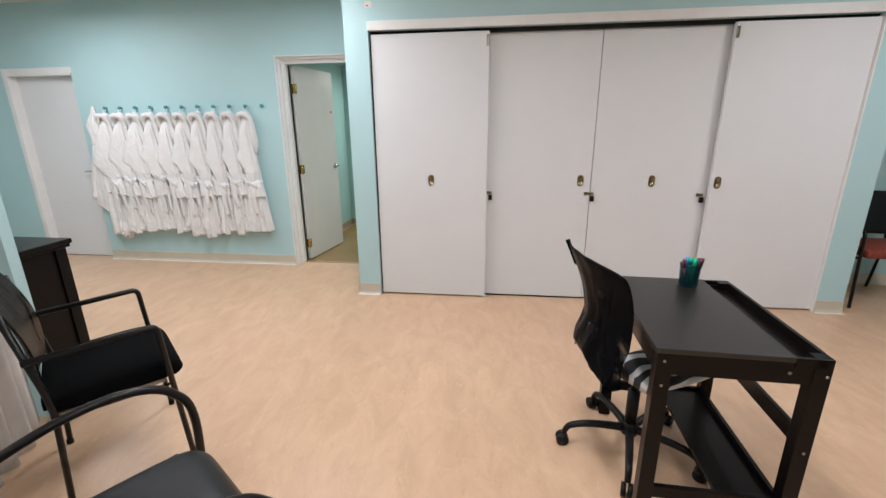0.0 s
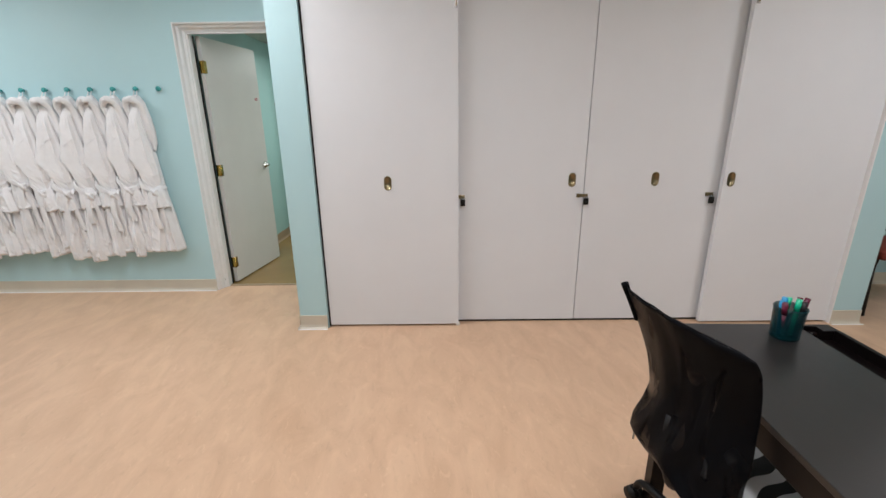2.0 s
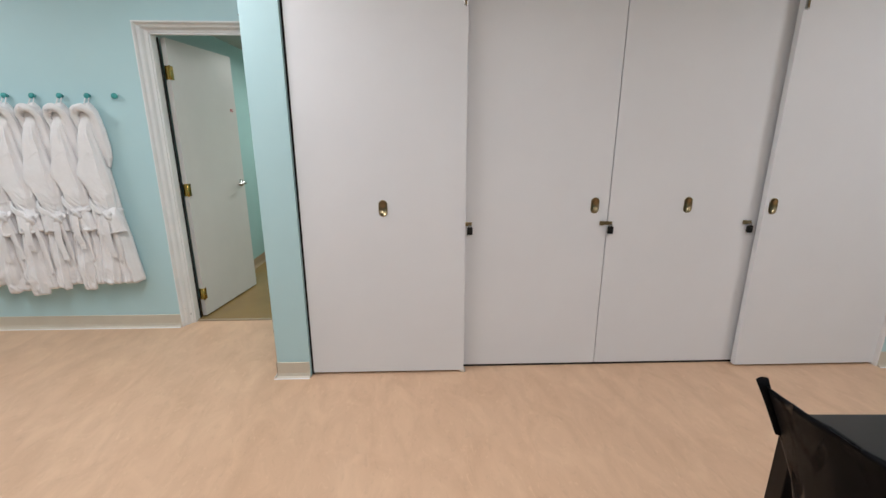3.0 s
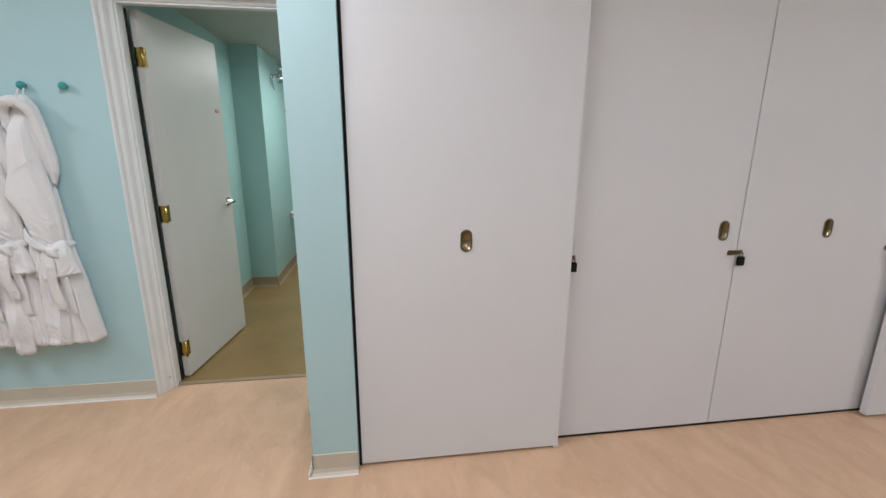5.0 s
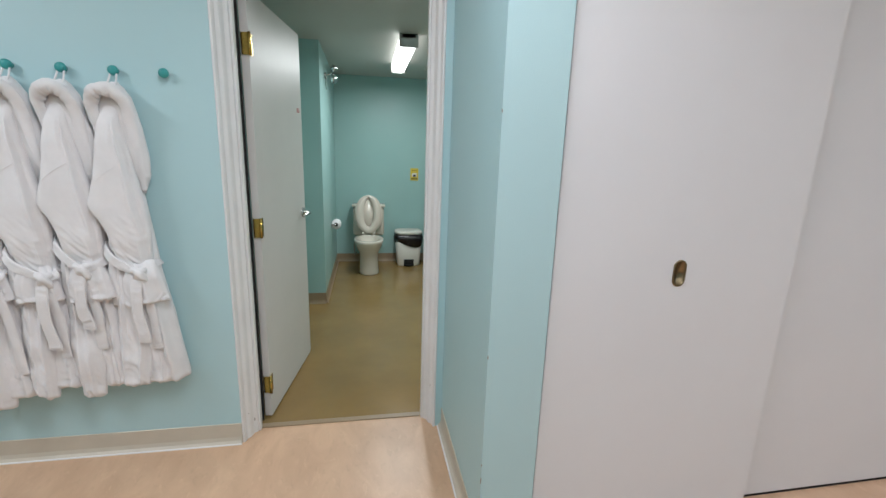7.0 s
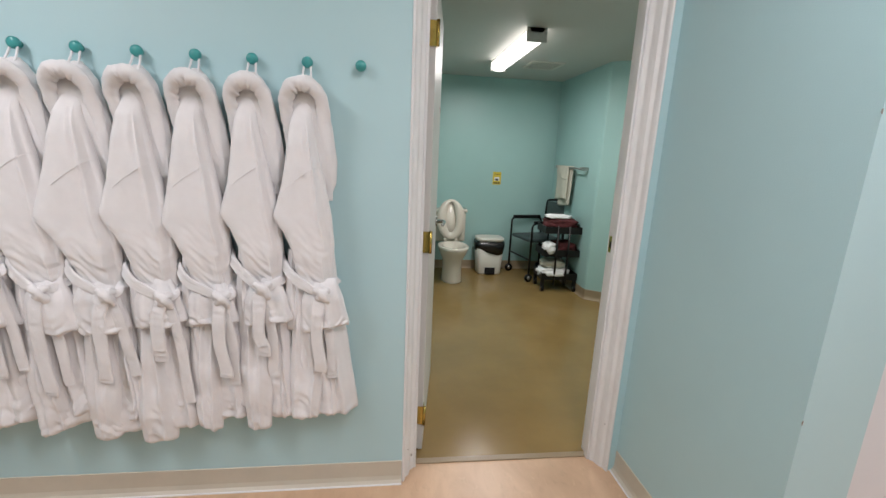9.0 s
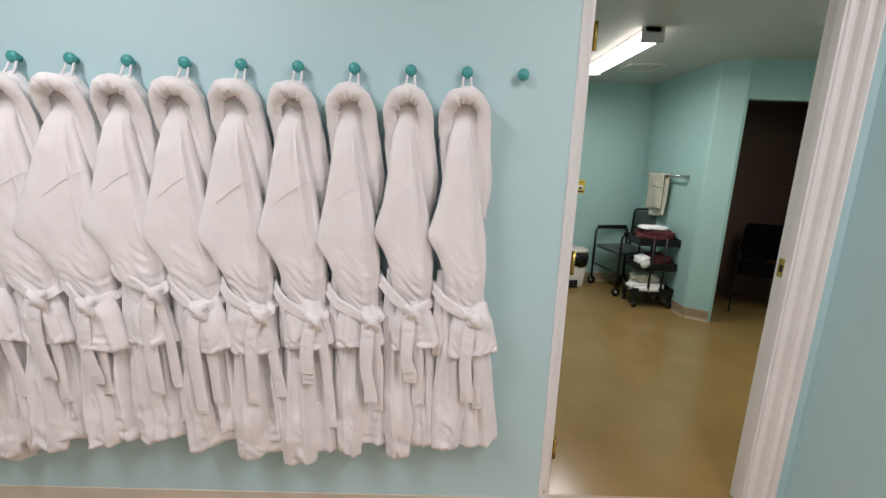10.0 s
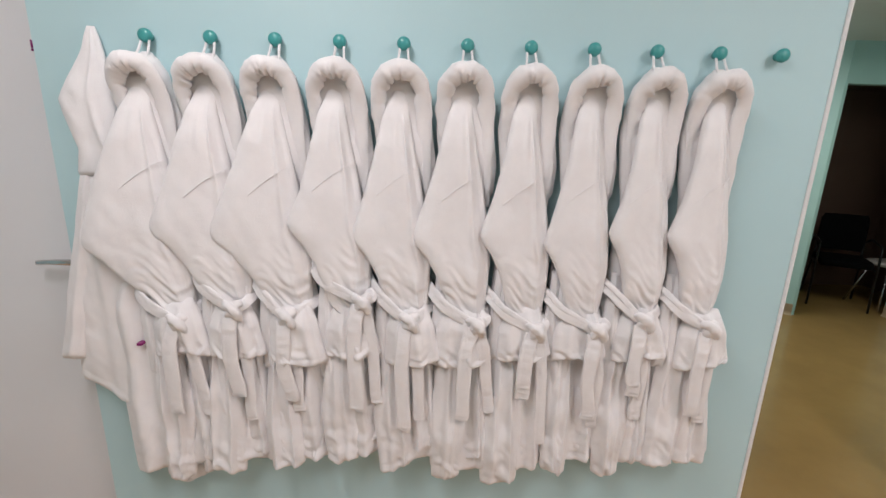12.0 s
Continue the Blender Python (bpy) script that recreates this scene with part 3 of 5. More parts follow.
def cloth(name, parent, left, right, depth, y0, z_top, z_bot, seed, ridges=(), ripple=0.003, nu=72, nv=80, hem=0.0, slope=0.0, label="", band=0.0, crease=0.0, soft=0.35, bottom_round=0.0, tilt=0.0):
    """A hanging, slightly stuffed piece of cloth. left, right, depth: rows of (z, value).
    ridges: rows of (place across -1..1, its drift down, width, height, top z, bottom z)."""
    rnd = random.Random(seed)
    ph = [rnd.uniform(0, 6.28) for _ in range(6)]
    rings = []
    n0 = int(nu * 0.68)
    for j in range(nv + 1):
        v = j / nv
        z = z_top + (z_bot - z_top) * v
        l, r, d = lerp(left, z, soft), lerp(right, z, soft), lerp(depth, z)
        end = min(1, (v * nv / 4) ** 0.5 * 0.7 + 0.3, ((1 - v) * nv / 2) ** 0.5 * 0.4 + 0.6)
        cx, hw = (l + r) / 2, (r - l) / 2 * (0.95 + 0.05 * end)
        if bottom_round:
            hw *= 1 - bottom_round * max(0, (v - 0.86) / 0.14) ** 2.2
        ring = []
        for k in range(nu):
            # more points on the front than behind
            a = math.pi + math.pi * k / n0 if k < n0 else math.pi * (k - n0) / (nu - n0)
            c, s = math.cos(a), math.sin(a)
            u = math.copysign(abs(c) ** 0.8, c)
            w = math.copysign(abs(s) ** 0.8, s)
            x = cx + hw * u
            front = max(0.0, -s) ** 0.6
            q = 0.0
            for u0, dr, wd, hgt, za, zb in ridges:
                m = min(1, max(0, (za - z) / 0.10)) * min(1, max(0, (z - zb) / 0.12))
                m = m * m * (3 - 2 * m)
                q += hgt * m * math.exp(-((u - u0 - dr * v) / wd) ** 2)
            q += ripple * (noise.noise((x * 11 + ph[3], z * 7, seed * 1.7)) * 1.8 + 0.8 * noise.noise((x * 26 + z * 8, z * 16, seed + 9.1)) + 0.2 * noise.noise((x * 60, z * 50, seed + 3.3)))
            if crease:
                q += crease * noise.noise((x * 12 - z * 10, z * 55 + 2.5 * math.sin(x * 30), seed + 4.0)) * max(0, (v - 0.55) / 0.45) ** 1.5
            if band and z < z_bot + band:
                q += 0.0018 if z < z_bot + band * 0.86 else -0.0016
            y = y0 + d * 0.5 * (w * end - 1) - front * q * end - tilt * (0.5 - 0.5 * u) * min(1, 4 * v)
            zz = z + slope * u * v + hem * (math.sin(u * 2.6 + ph[5]) + 0.5 * math.sin(u * 6 + ph[1])) * v ** 5
            ring.append((x, min(y, y0), zz))
        rings.append(ring)
    return part(name, loft(bmesh.new(), rings), "robe", parent, label, True)


def ribbon(name, parent, pts, w, t=0.007, seed=0, label="", stitch=0.0):
    """A flat thick band along points, with puckered stitching."""
    rnd = random.Random(seed)
    P = [Vector(p) for p in pts]
    q = []
    PP = [P[0], *P, P[-1]]
    for i in range(1, len(PP) - 2):
        for s in range(12):
            tt = s / 12
            a, b, c, d = PP[i - 1], PP[i], PP[i + 1], PP[i + 2]
            q.append(0.5 * ((2 * b) + (c - a) * tt + (2 * a - 5 * b + 4 * c - d) * tt * tt + (3 * b - a - 3 * c + d) * tt ** 3))
    q.append(P[-1])
    rings = []
    for i, p in enumerate(q):
        d = (q[min(i + 1, len(q) - 1)] - q[max(i - 1, 0)]).normalized()
        side = d.cross(Vector((0, 1, 0))).normalized()
        nrm = side.cross(d).normalized()
        ww = w / 2 * (1 + 0.10 * noise.noise((i * 0.13, seed, 0.5)) + 0.04 * noise.noise((i * 0.6, seed, 2.5)))
        tt = t / 2 * (1 + 0.10 * rnd.uniform(-1, 1) + 0.25 * noise.noise((i * 0.45, seed, 7.5)))
        if i in (0, len(q) - 1):
            ww, tt = ww * 0.9, tt * 0.6
        ring = []
        for k in range(18):
            a = 2 * math.pi * k / 18
            c, s = math.cos(a), math.sin(a)
            e = 1 + 0.35 * abs(c) ** 3 - 0.30 * (1 if abs(abs(c) - 0.62) < 0.12 else 0) + 0.95 * noise.noise((i * 0.75 + c * 3, c * 1.8, seed * 1.3)) * (1.1 - abs(c))
            ring.append(p + side * ww * math.copysign(abs(c) ** 0.7, c) + nrm * tt * e * s)
        rings.append(ring)
    return part(name, loft(bmesh.new(), rings), "robe", parent, label, True)


def hood_rim(t, seed, wide=1.0, drop=0.0):
    """The rolled edge of the hood: an arch whose right leg hangs lower."""
    B = -0.004
    spine = [(-0.056, -0.040, -0.275 - drop), (-0.061, -0.048, -0.22), (-0.065, -0.060, -0.165), (-0.060, -0.076, -0.120), (-0.038, -0.090, -0.089), (-0.002, -0.096, -0.077), (0.032, -0.090, -0.088),
             (0.053, -0.078, -0.120), (0.059, -0.062, -0.172), (0.064, -0.052, -0.245), (0.069, -0.047, -0.325), (0.073, -0.042, -0.43 - drop)]
    P = [Vector((x * wide, y + B, z)) for x, y, z in spine]
    q = []
    PP = [P[0], *P, P[-1]]
    for i in range(1, len(PP) - 2):
        for s in range(9):
            tt = s / 9
            a, b, c, d = PP[i - 1], PP[i], PP[i + 1], PP[i + 2]
            q.append(0.5 * ((2 * b) + (c - a) * tt + (2 * a - 5 * b + 4 * c - d) * tt * tt + (3 * b - a - 3 * c + d) * tt ** 3))
    q.append(P[-1])
    rings = []
    N = len(q) - 1
    for i, p in enumerate(q):
        f = i / N
        d = (q[min(i + 1, N)] - q[max(i - 1, 0)]).normalized()
        nrm = d.cross(Vector((0, 1, 0))).normalized()
        g = math.exp(-((f - 0.40) / 0.17) ** 2)
        e = 0.35 + 0.65 * min(1, i / 9, (N - i) / 26)
        rn, ry = (0.019 + 0.008 * g + 0.007 * max(0, f - 0.45) / 0.55) * e, (0.009 + 0.018 * g) * e
        ring = []
        for k in range(20):
            a = 2 * math.pi * k / 20
            inner = max(0, 0.35 - math.cos(a)) / 1.35
            pk = 1 - (0.36 + 0.16 * noise.noise((seed, i * 0.1, 4.0))) * inner * max(0, math.sin(i * 0.95 + seed + noise.noise((i * 0.12, seed, 0.0)) * 7)) ** 2 * math.exp(-((f - 0.40) / 0.26) ** 2)
            pk += 0.16 * noise.noise((i * 0.16, math.cos(a) * 0.8, seed * 2.1)) + 0.10 * noise.noise((i * 0.5, math.cos(a) * 1.5, seed * 1.1))
            ring.append(p + nrm * math.cos(a) * rn * pk + Vector((0, 1, 0)) * math.sin(a) * ry * pk)
        rings.append(ring)
    return part("hood_rim", loft(bmesh.new(), rings), "robe", t, "rolled hood rim", True)


def robe(seed, dip=0.0, elbow=0.0, ez=0.0, knot=0.0, kz=0.0, cuff=0.0, low=0.0, slim=0.0, left=0.0, flare=0.0, tail=(0.0, 0.0), twin=False, label="white hooded terry bathrobe with tied belt on a teal peg"):
    """A robe that hangs from its loop; the origin is on the wall behind the peg's middle."""
    rnd = random.Random(seed)
    R = rnd.uniform
    t = thing("bathrobe", 0, 0, 0, label, "bathrobe", "row of bathrobes")
    B = -0.004
    e = elbow
    # back of the robe, seen below the belt
    cloth("skirt", t, [(-0.45, -0.055), (-0.75, -0.078 - left), (-0.95, -0.082 - left), (-1.26, -0.078 - left)], [(-0.45, 0.06), (-0.75, 0.090), (-1.0, 0.110 + flare * 0.6), (-1.26, 0.130 + flare)],
          [(-0.45, 0.05), (-0.8, 0.06), (-1.26, 0.07)], B, -0.45, -1.268 - low, seed,
          [(-0.62 + R(-.1, .1), 0.1, 0.22, 0.030, -0.6, -1.4), (0.66 + R(-.15, .1), R(-0.2, 0.1), 0.16, 0.034, -0.6, -1.4), (R(-.2, .2), R(-.2, .2), 0.18, 0.020, -0.7, -1.4)], 0.006, 96, 80, R(0.003, 0.010), dip + R(0.0, 0.02), band=0.03, crease=0.013)
    # the wrap of the skirt in front, in two lobes
    x = R(-0.028, -0.005)
    cloth("front_panel", t, [(-0.74, x - 0.030), (-0.95, x - 0.046), (-1.10, x - 0.058), (-1.26, x - 0.046 + R(-0.02, 0.01))], [(-0.74, x + 0.035), (-0.95, x + 0.044), (-1.10, x + 0.058 + R(-0.01, 0.01)), (-1.26, x + 0.048 + R(-0.01, 0.02))],
          [(-0.74, 0.018), (-0.95, 0.036), (-1.26, 0.046)], B - 0.052, -0.74, -1.288 - low + R(-0.02, 0.02), seed + 50,
          [(R(-0.5, 0.0), R(-0.4, 0.2), 0.20, R(0.010, 0.018), -0.7, -1.4), (R(0.3, 0.7), R(-0.3, 0.1), 0.16, R(0.008, 0.016), -0.8, -1.4)], 0.009, 64, 60, 0.004, R(-0.012, 0.014), band=0.03, crease=0.014, bottom_round=0.05)
    x = R(0.055, 0.072)
    cloth("side_panel", t, [(-0.74, x - 0.022), (-1.0, x - 0.034), (-1.26, x - 0.024)], [(-0.74, x + 0.022), (-1.0, x + 0.044), (-1.26, x + 0.052 + R(-0.01, 0.012))],
          [(-0.74, 0.016), (-1.0, 0.03), (-1.26, 0.036)], B - 0.040, -0.74, -1.23 - low + R(-0.05, 0.02), seed + 70,
          [(R(-0.3, 0.4), R(-0.3, 0.3), 0.22, 0.018, -0.7, -1.4)], 0.008, 48, 56, 0.003, 0.012, band=0.03, crease=0.014, bottom_round=0.05)
    # left lobe with the pocket edge
    x = R(-0.062, -0.052)
    cloth("pocket_flap", t, [(-0.62, x - 0.012), (-0.80, x - 0.026), (-1.0, x - 0.022)], [(-0.62, x + 0.012), (-0.80, x + 0.028), (-1.0, x + 0.026)],
          [(-0.62, 0.016), (-0.8, 0.03), (-1.0, 0.026)], B - 0.050, -0.62, R(-1.0, -0.90), seed + 90, [(0.0, 0.1, 0.3, 0.006, -0.6, -1.1)], 0.003, 40, 36, 0.004, band=0.012)
    # hood: the back of it, then the roll
    cloth("hood", t, [(-0.044, -0.012), (-0.065, -0.036), (-0.10, -0.060), (-0.15, -0.074), (-0.22, -0.080), (-0.32, -0.068), (-0.46, -0.045)],
          [(-0.044, 0.014), (-0.065, 0.036), (-0.10, 0.056), (-0.16, 0.070), (-0.22, 0.082), (-0.32, 0.094), (-0.39, 0.090), (-0.46, 0.060)],
          [(-0.044, 0.045), (-0.072, 0.078), (-0.092, 0.060), (-0.112, 0.064), (-0.2, 0.056), (-0.3, 0.056), (-0.39, 0.050), (-0.46, 0.02)], B, -0.042, -0.46, seed + 5,
          [(0.80, 0.0, 0.10, 0.006, -0.12, -0.48), (-0.8, 0.0, 0.08, 0.005, -0.10, -0.40)], 0.004, 80, 60, crease=0.004)
    hood_rim(t, seed, 0.93 + R(-0.05, 0.05), R(0, 0.03))
    # sleeve and shoulder in front, running out to the elbow
    za = -0.54 + ez
    sl = [(-0.100, -0.014), (-0.14, -0.032), (-0.19, -0.054 - e * 0.1), (-0.26, -0.076 - e * 0.3), (-0.32, -0.096 - e * 0.5), (-0.40, -0.126 - e * 0.75), (za + 0.02, -0.166 - e), (za, -0.170 - e), (za - 0.02, -0.162 - e), (za - 0.055, -0.124 - e * 0.75), (za - 0.11, -0.086 - e * 0.5), (-0.72, -0.036), (-0.78, 0.0)]
    sr = [(-0.100, 0.016), (-0.14, 0.018), (-0.19, 0.020), (-0.26, 0.032), (-0.32, 0.044), (-0.40, 0.060), (-0.50, 0.078 - slim), (-0.60, 0.086 - slim), (-0.76, 0.078)]
    sd = [(-0.100, 0.014), (-0.15, 0.024), (-0.20, 0.040), (-0.30, 0.048), (-0.52, 0.056), (-0.64, 0.054), (-0.76, 0.035)]
    rd = [(0.05 + R(-.08, .08), 0.10, 0.16, 0.006, -0.17, -0.34), (0.55 + R(-.06, .06), 0.05, 0.08, 0.008, -0.16, -0.66), (0.80, 0.0, 0.10, -0.006, -0.20, -0.78),
          (-0.35 + R(-.1, .1), 0.8, 0.20, 0.005, -0.55, -0.82), (0.10, 0.45, 0.10, 0.007, -0.60, -0.80)]
    sv = cloth("sleeve", t, sl, sr, sd, B - 0.040, -0.100, -0.775, seed + 1, rd, 0.0034, 92, 104, 0.0, crease=0.012, soft=0.0, tilt=0.026)
    # seam across the shoulder
    zs = R(-0.37, -0.34)
    vs = np.empty(len(sv.data.vertices) * 3)
    sv.data.vertices.foreach_get("co", vs)
    vs = vs.reshape(-1, 3)
    pts = []
    for i in range(9):
        f = i / 8
        sx, sz = -0.066 + 0.125 * f, zs - 0.052 + 0.085 * f + 0.008 * math.sin(f * 3.1)
        near = vs[(abs(vs[:, 0] - sx) < 0.009) & (abs(vs[:, 2] - sz) < 0.009)]
        if len(near):
            pts.append((sx, near[:, 1].min() - 0.0002, sz))
    if len(pts) > 3:
        part("shoulder_seam", tube(bmesh.new(), pts, 0.0011, 6, smooth_steps=4), "robe", t, "raised seam", True)
    # cuff and peplum under the belt
    c = cuff
    cloth("cuff", t, [(-0.72, -0.01 + c), (-0.80, -0.038 + c), (-0.93, -0.042 + c)], [(-0.72, 0.080 + c), (-0.80, 0.108 + c), (-0.93, 0.136 + c)],
          [(-0.72, 0.03), (-0.80, 0.050), (-0.93, 0.054)], B - 0.060, -0.72, -0.895 + R(-0.02, 0.015), seed + 2,
          [(-0.5 + R(-.2, .2), 0.0, 0.2, 0.010, -0.7, -1.0), (0.35 + R(-.2, .2), 0.1, 0.16, 0.012, -0.7, -1.0), (0.85, 0.0, 0.1, 0.006, -0.7, -1.0)], 0.008, 64, 40, 0.005, 0.010 + R(-0.014, 0.012), band=0.026, crease=0.016, bottom_round=0.04)
    if twin:
        cloth("cuff", t, [(-0.70, 0.012), (-0.80, 0.004), (-0.93, 0.006)], [(-0.70, 0.05), (-0.80, 0.066), (-0.93, 0.064)], [(-0.70, 0.02), (-0.82, 0.036), (-0.93, 0.034)],
              B - 0.072, -0.70, -0.885, seed + 22, [(0.3, 0.1, 0.3, 0.006, -0.7, -1.0)], 0.003, 40, 32, 0.004, band=0.024, bottom_round=0.06)
    # belt, knot and tails
    k = 0.034 + knot
    z0 = -0.772 + kz + R(-0.008, 0.008)
    yb = B - 0.106
    for dz, w in ((0.002, 0.030), (0.019, 0.017)):
        ribbon("belt", t, [(-0.098, yb + 0.075, z0 + 0.10 + dz), (-0.078, yb + 0.030, z0 + 0.082 + dz), (-0.040, yb + 0.004, z0 + 0.045 + dz), (k - 0.012, yb - 0.006, z0 + 0.006 + dz * 0.4)], w, 0.009, seed + int(dz * 100))
    ribbon("belt", t, [(k + 0.006, yb - 0.006, z0 + 0.004), (k + 0.028, yb + 0.006, z0 + 0.012), (0.078, yb + 0.030, z0 + 0.024), (0.092, yb + 0.080, z0 + 0.036)], 0.032, 0.010, seed + 3)
    bm = bmesh.new()
    tube(bm, [(k - 0.024, yb - 0.002, z0 + 0.014), (k - 0.012, yb - 0.015, z0 + 0.016), (k + 0.006, yb - 0.020, z0 + 0.004), (k + 0.016, yb - 0.012, z0 - 0.018), (k + 0.012, yb - 0.002, z0 - 0.030)], lambda q: 0.010 + 0.009 * math.sin(math.pi * q), 16, flat=0.75, smooth_steps=7)
    tube(bm, [(k + 0.024, yb, z0 + 0.018), (k + 0.010, yb - 0.014, z0 + 0.014), (k - 0.006, yb - 0.014, z0 - 0.006), (k - 0.014, yb - 0.006, z0 - 0.024)], lambda q: 0.009 + 0.007 * math.sin(math.pi * q), 16, flat=0.7, smooth_steps=7)
    for v in bm.verts:
        v.co += Vector((1, 1, 1)) * 0.0030 * noise.noise(v.co * 55)
    part("knot", bm, "robe", t, "belt knot", True)
    s, l1, l2 = R(-0.008, 0.010), tail[0] + R(-0.03, 0.03), tail[1] + R(-0.04, 0.04)
    ribbon("belt_tail", t, [(k - 0.008, yb - 0.010, z0 - 0.008), (k - 0.016 - s, yb - 0.018, z0 - 0.065), (k - 0.020 - s, yb - 0.016, z0 - 0.16), (k - 0.012 - 2 * s, yb - 0.010, z0 - 0.27 - l1), (k - 0.014 - 2 * s, yb - 0.006, z0 - 0.30 - l1)], 0.043, 0.011, seed + 7)
    ribbon("belt_tail", t, [(k + 0.006, yb - 0.004, z0 - 0.012), (k + 0.016 + s, yb - 0.004, z0 - 0.075), (k + 0.028 + s, yb + 0.004, z0 - 0.18), (k + 0.030 + 2 * s, yb + 0.010, z0 - 0.29 - l2), (k + 0.034 + 2 * s, yb + 0.012, z0 - 0.33 - l2)], 0.036, 0.011, seed + 8)
    # hanging loop
    part("hanging_loop", tb([(-0.016, B - 0.060, -0.070), (-0.013, B - 0.035, -0.040), (-0.008, B - 0.012, 0.006), (0.0, B - 0.010, 0.012), (0.008, B - 0.012, 0.006), (0.014, B - 0.035, -0.040), (0.018, B - 0.060, -0.070)], 0.0035, 8, smooth_steps=5), "robe", t, "thin white hanging loop", True)
    return t


VAR = [
    dict(low=0.05, dip=0.04, left=0.115, seed=11, elbow=0.032, ez=-0.015, knot=0.014, kz=-0.02, tail=(-0.02, -0.03)),
    dict(low=0.02, seed=23, elbow=0.010, ez=0.03, knot=0.004, kz=0.03, cuff=-0.01, tail=(0.0, 0.06)),
    dict(low=0.005, seed=37, elbow=0.017, ez=0.02, knot=-0.018, kz=0.01, cuff=-0.006, tail=(-0.02, 0.02)),
    dict(low=-0.015, seed=41, elbow=-0.026, ez=0.05, knot=0.028, kz=0.06, cuff=-0.012, tail=(0.07, -0.02)),
    dict(low=0.01, seed=59, elbow=-0.032, ez=0.02, knot=-0.008, cuff=-0.006, tail=(0.06, 0.03)),
    dict(low=0.045, seed=61, elbow=-0.030, ez=0.02, knot=0.016, kz=-0.01, cuff=-0.03, tail=(0.02, 0.0)),
    dict(low=0.035, seed=73, elbow=-0.048, ez=0.03, knot=0.018, kz=-0.01, cuff=-0.016, tail=(-0.05, 0.03)),
    dict(low=0.0, seed=83, elbow=-0.058, ez=0.01, knot=0.028, kz=-0.02, cuff=-0.020, tail=(0.0, -0.02)),
    dict(low=0.0, seed=97, elbow=-0.067, ez=0.045, knot=-0.012, kz=0.02, cuff=-0.01, twin=True, tail=(-0.03, 0.0)),
    dict(low=-0.005, flare=0.035, seed=101, elbow=-0.062, ez=0.04, knot=0.012, cuff=0.010, tail=(0.02, -0.02)),
]
for x, kw in zip(PEGS, VAR):
    r = robe(**kw)
    r.matrix_basis = pose(x, WY, PZ)

# the robe that hangs by its hood from the end hook
er = thing("bathrobe", -4.065, WY, PZ, "white hooded terry bathrobe hung by its hood tip, beltless", "bathrobe")
cloth("hood", er, [(0.02, -0.010), (-0.04, -0.030), (-0.17, -0.100), (-0.21, -0.094), (-0.30, -0.064), (-0.38, -0.080)], [(0.02, 0.012), (-0.05, 0.030), (-0.15, 0.045), (-0.38, 0.070)],
      [(0.02, 0.02), (-0.15, 0.055), (-0.38, 0.055)], -0.006, 0.02, -0.375, 201, [(0.25, 0.2, 0.12, 0.006, 0.05, -0.4)], 0.005, 72, 60, soft=0.1)
cloth("body", er, [(-0.30, -0.055), (-0.52, -0.105), (-0.8, -0.155), (-1.0, -0.180), (-1.15, -0.185)], [(-0.30, 0.064), (-0.5, 0.09), (-0.8, 0.10), (-1.15, 0.09)],
      [(-0.30, 0.03), (-0.40, 0.052), (-0.6, 0.06), (-1.15, 0.05)], -0.002, -0.30, -1.085, 203, [(-0.3, 0.3, 0.15, 0.010, -0.4, -1.2), (0.3, 0.0, 0.2, 0.010, -0.4, -1.2)], 0.006, 72, 80, 0.006, -0.06, band=0.04, soft=0.2)
cloth("sleeve", er, [(-0.36, -0.072), (-0.52, -0.112), (-0.75, -0.172), (-0.95, -0.222)], [(-0.36, -0.03), (-0.52, -0.055), (-0.95, -0.150)], [(-0.36, 0.03), (-0.95, 0.04)], -0.024, -0.36, -0.94, 205,
      [(0.1, 0.1, 0.3, 0.008, -0.3, -1)], 0.005, 40, 44, band=0.035)
cloth("skirt", er, [(-0.6, 0.02), (-1.1, 0.03), (-1.3, 0.05)], [(-0.6, 0.15), (-1.3, 0.175)], [(-0.6, 0.05), (-1.3, 0.06)], -0.002, -0.6, -1.38, 207,
      [(-0.4, 0.1, 0.2, 0.012, -0.6, -1.5), (0.5, 0.0, 0.2, 0.010, -0.6, -1.5)], 0.004, 64, 60, 0.01, band=0.03)
er.location.x = -4.050
tag_parent = next(o for o in scene.collection.objects if o.get("category") == "bathrobe" and abs(o.location.x - PEGS[0]) < 0.01)
part("side_tag", bx(-0.100, -0.086, -0.090, -0.040, -0.875, -0.867), "magenta", tag_parent, "tiny magenta side tag")

# ---- lamps ----


def strip_light(name, x, y, z, w, l, material, label, ends="cream"):
    t = thing(name, x, y, z, label, "ceiling light", "ceiling lights")
    part("housing", bx(-w / 2 + 0.02, w / 2 - 0.02, -l / 2, l / 2, -0.03, 0), "cream", t)
    prof = [(-w / 2, -0.028), (-w / 2 + 0.01, -0.075), (-w / 2 + 0.03, -0.09), (w / 2 - 0.03, -0.09), (w / 2 - 0.01, -0.075), (w / 2, -0.028)]
    part("diffuser", loft(bmesh.new(), [[(px, yy, pz) for px, pz in prof] for yy in (-l / 2 + 0.012, l / 2 - 0.012)]), material, t, "ribbed white acrylic diffuser")
    for s in (-1, 1):
        yy = s * (l / 2 - 0.006)
        part("end_cap", bx(-w / 2 - 0.002, w / 2 + 0.002, yy - 0.006, yy + 0.006, -0.094, 0), ends, t, "plain end cap")
    return t


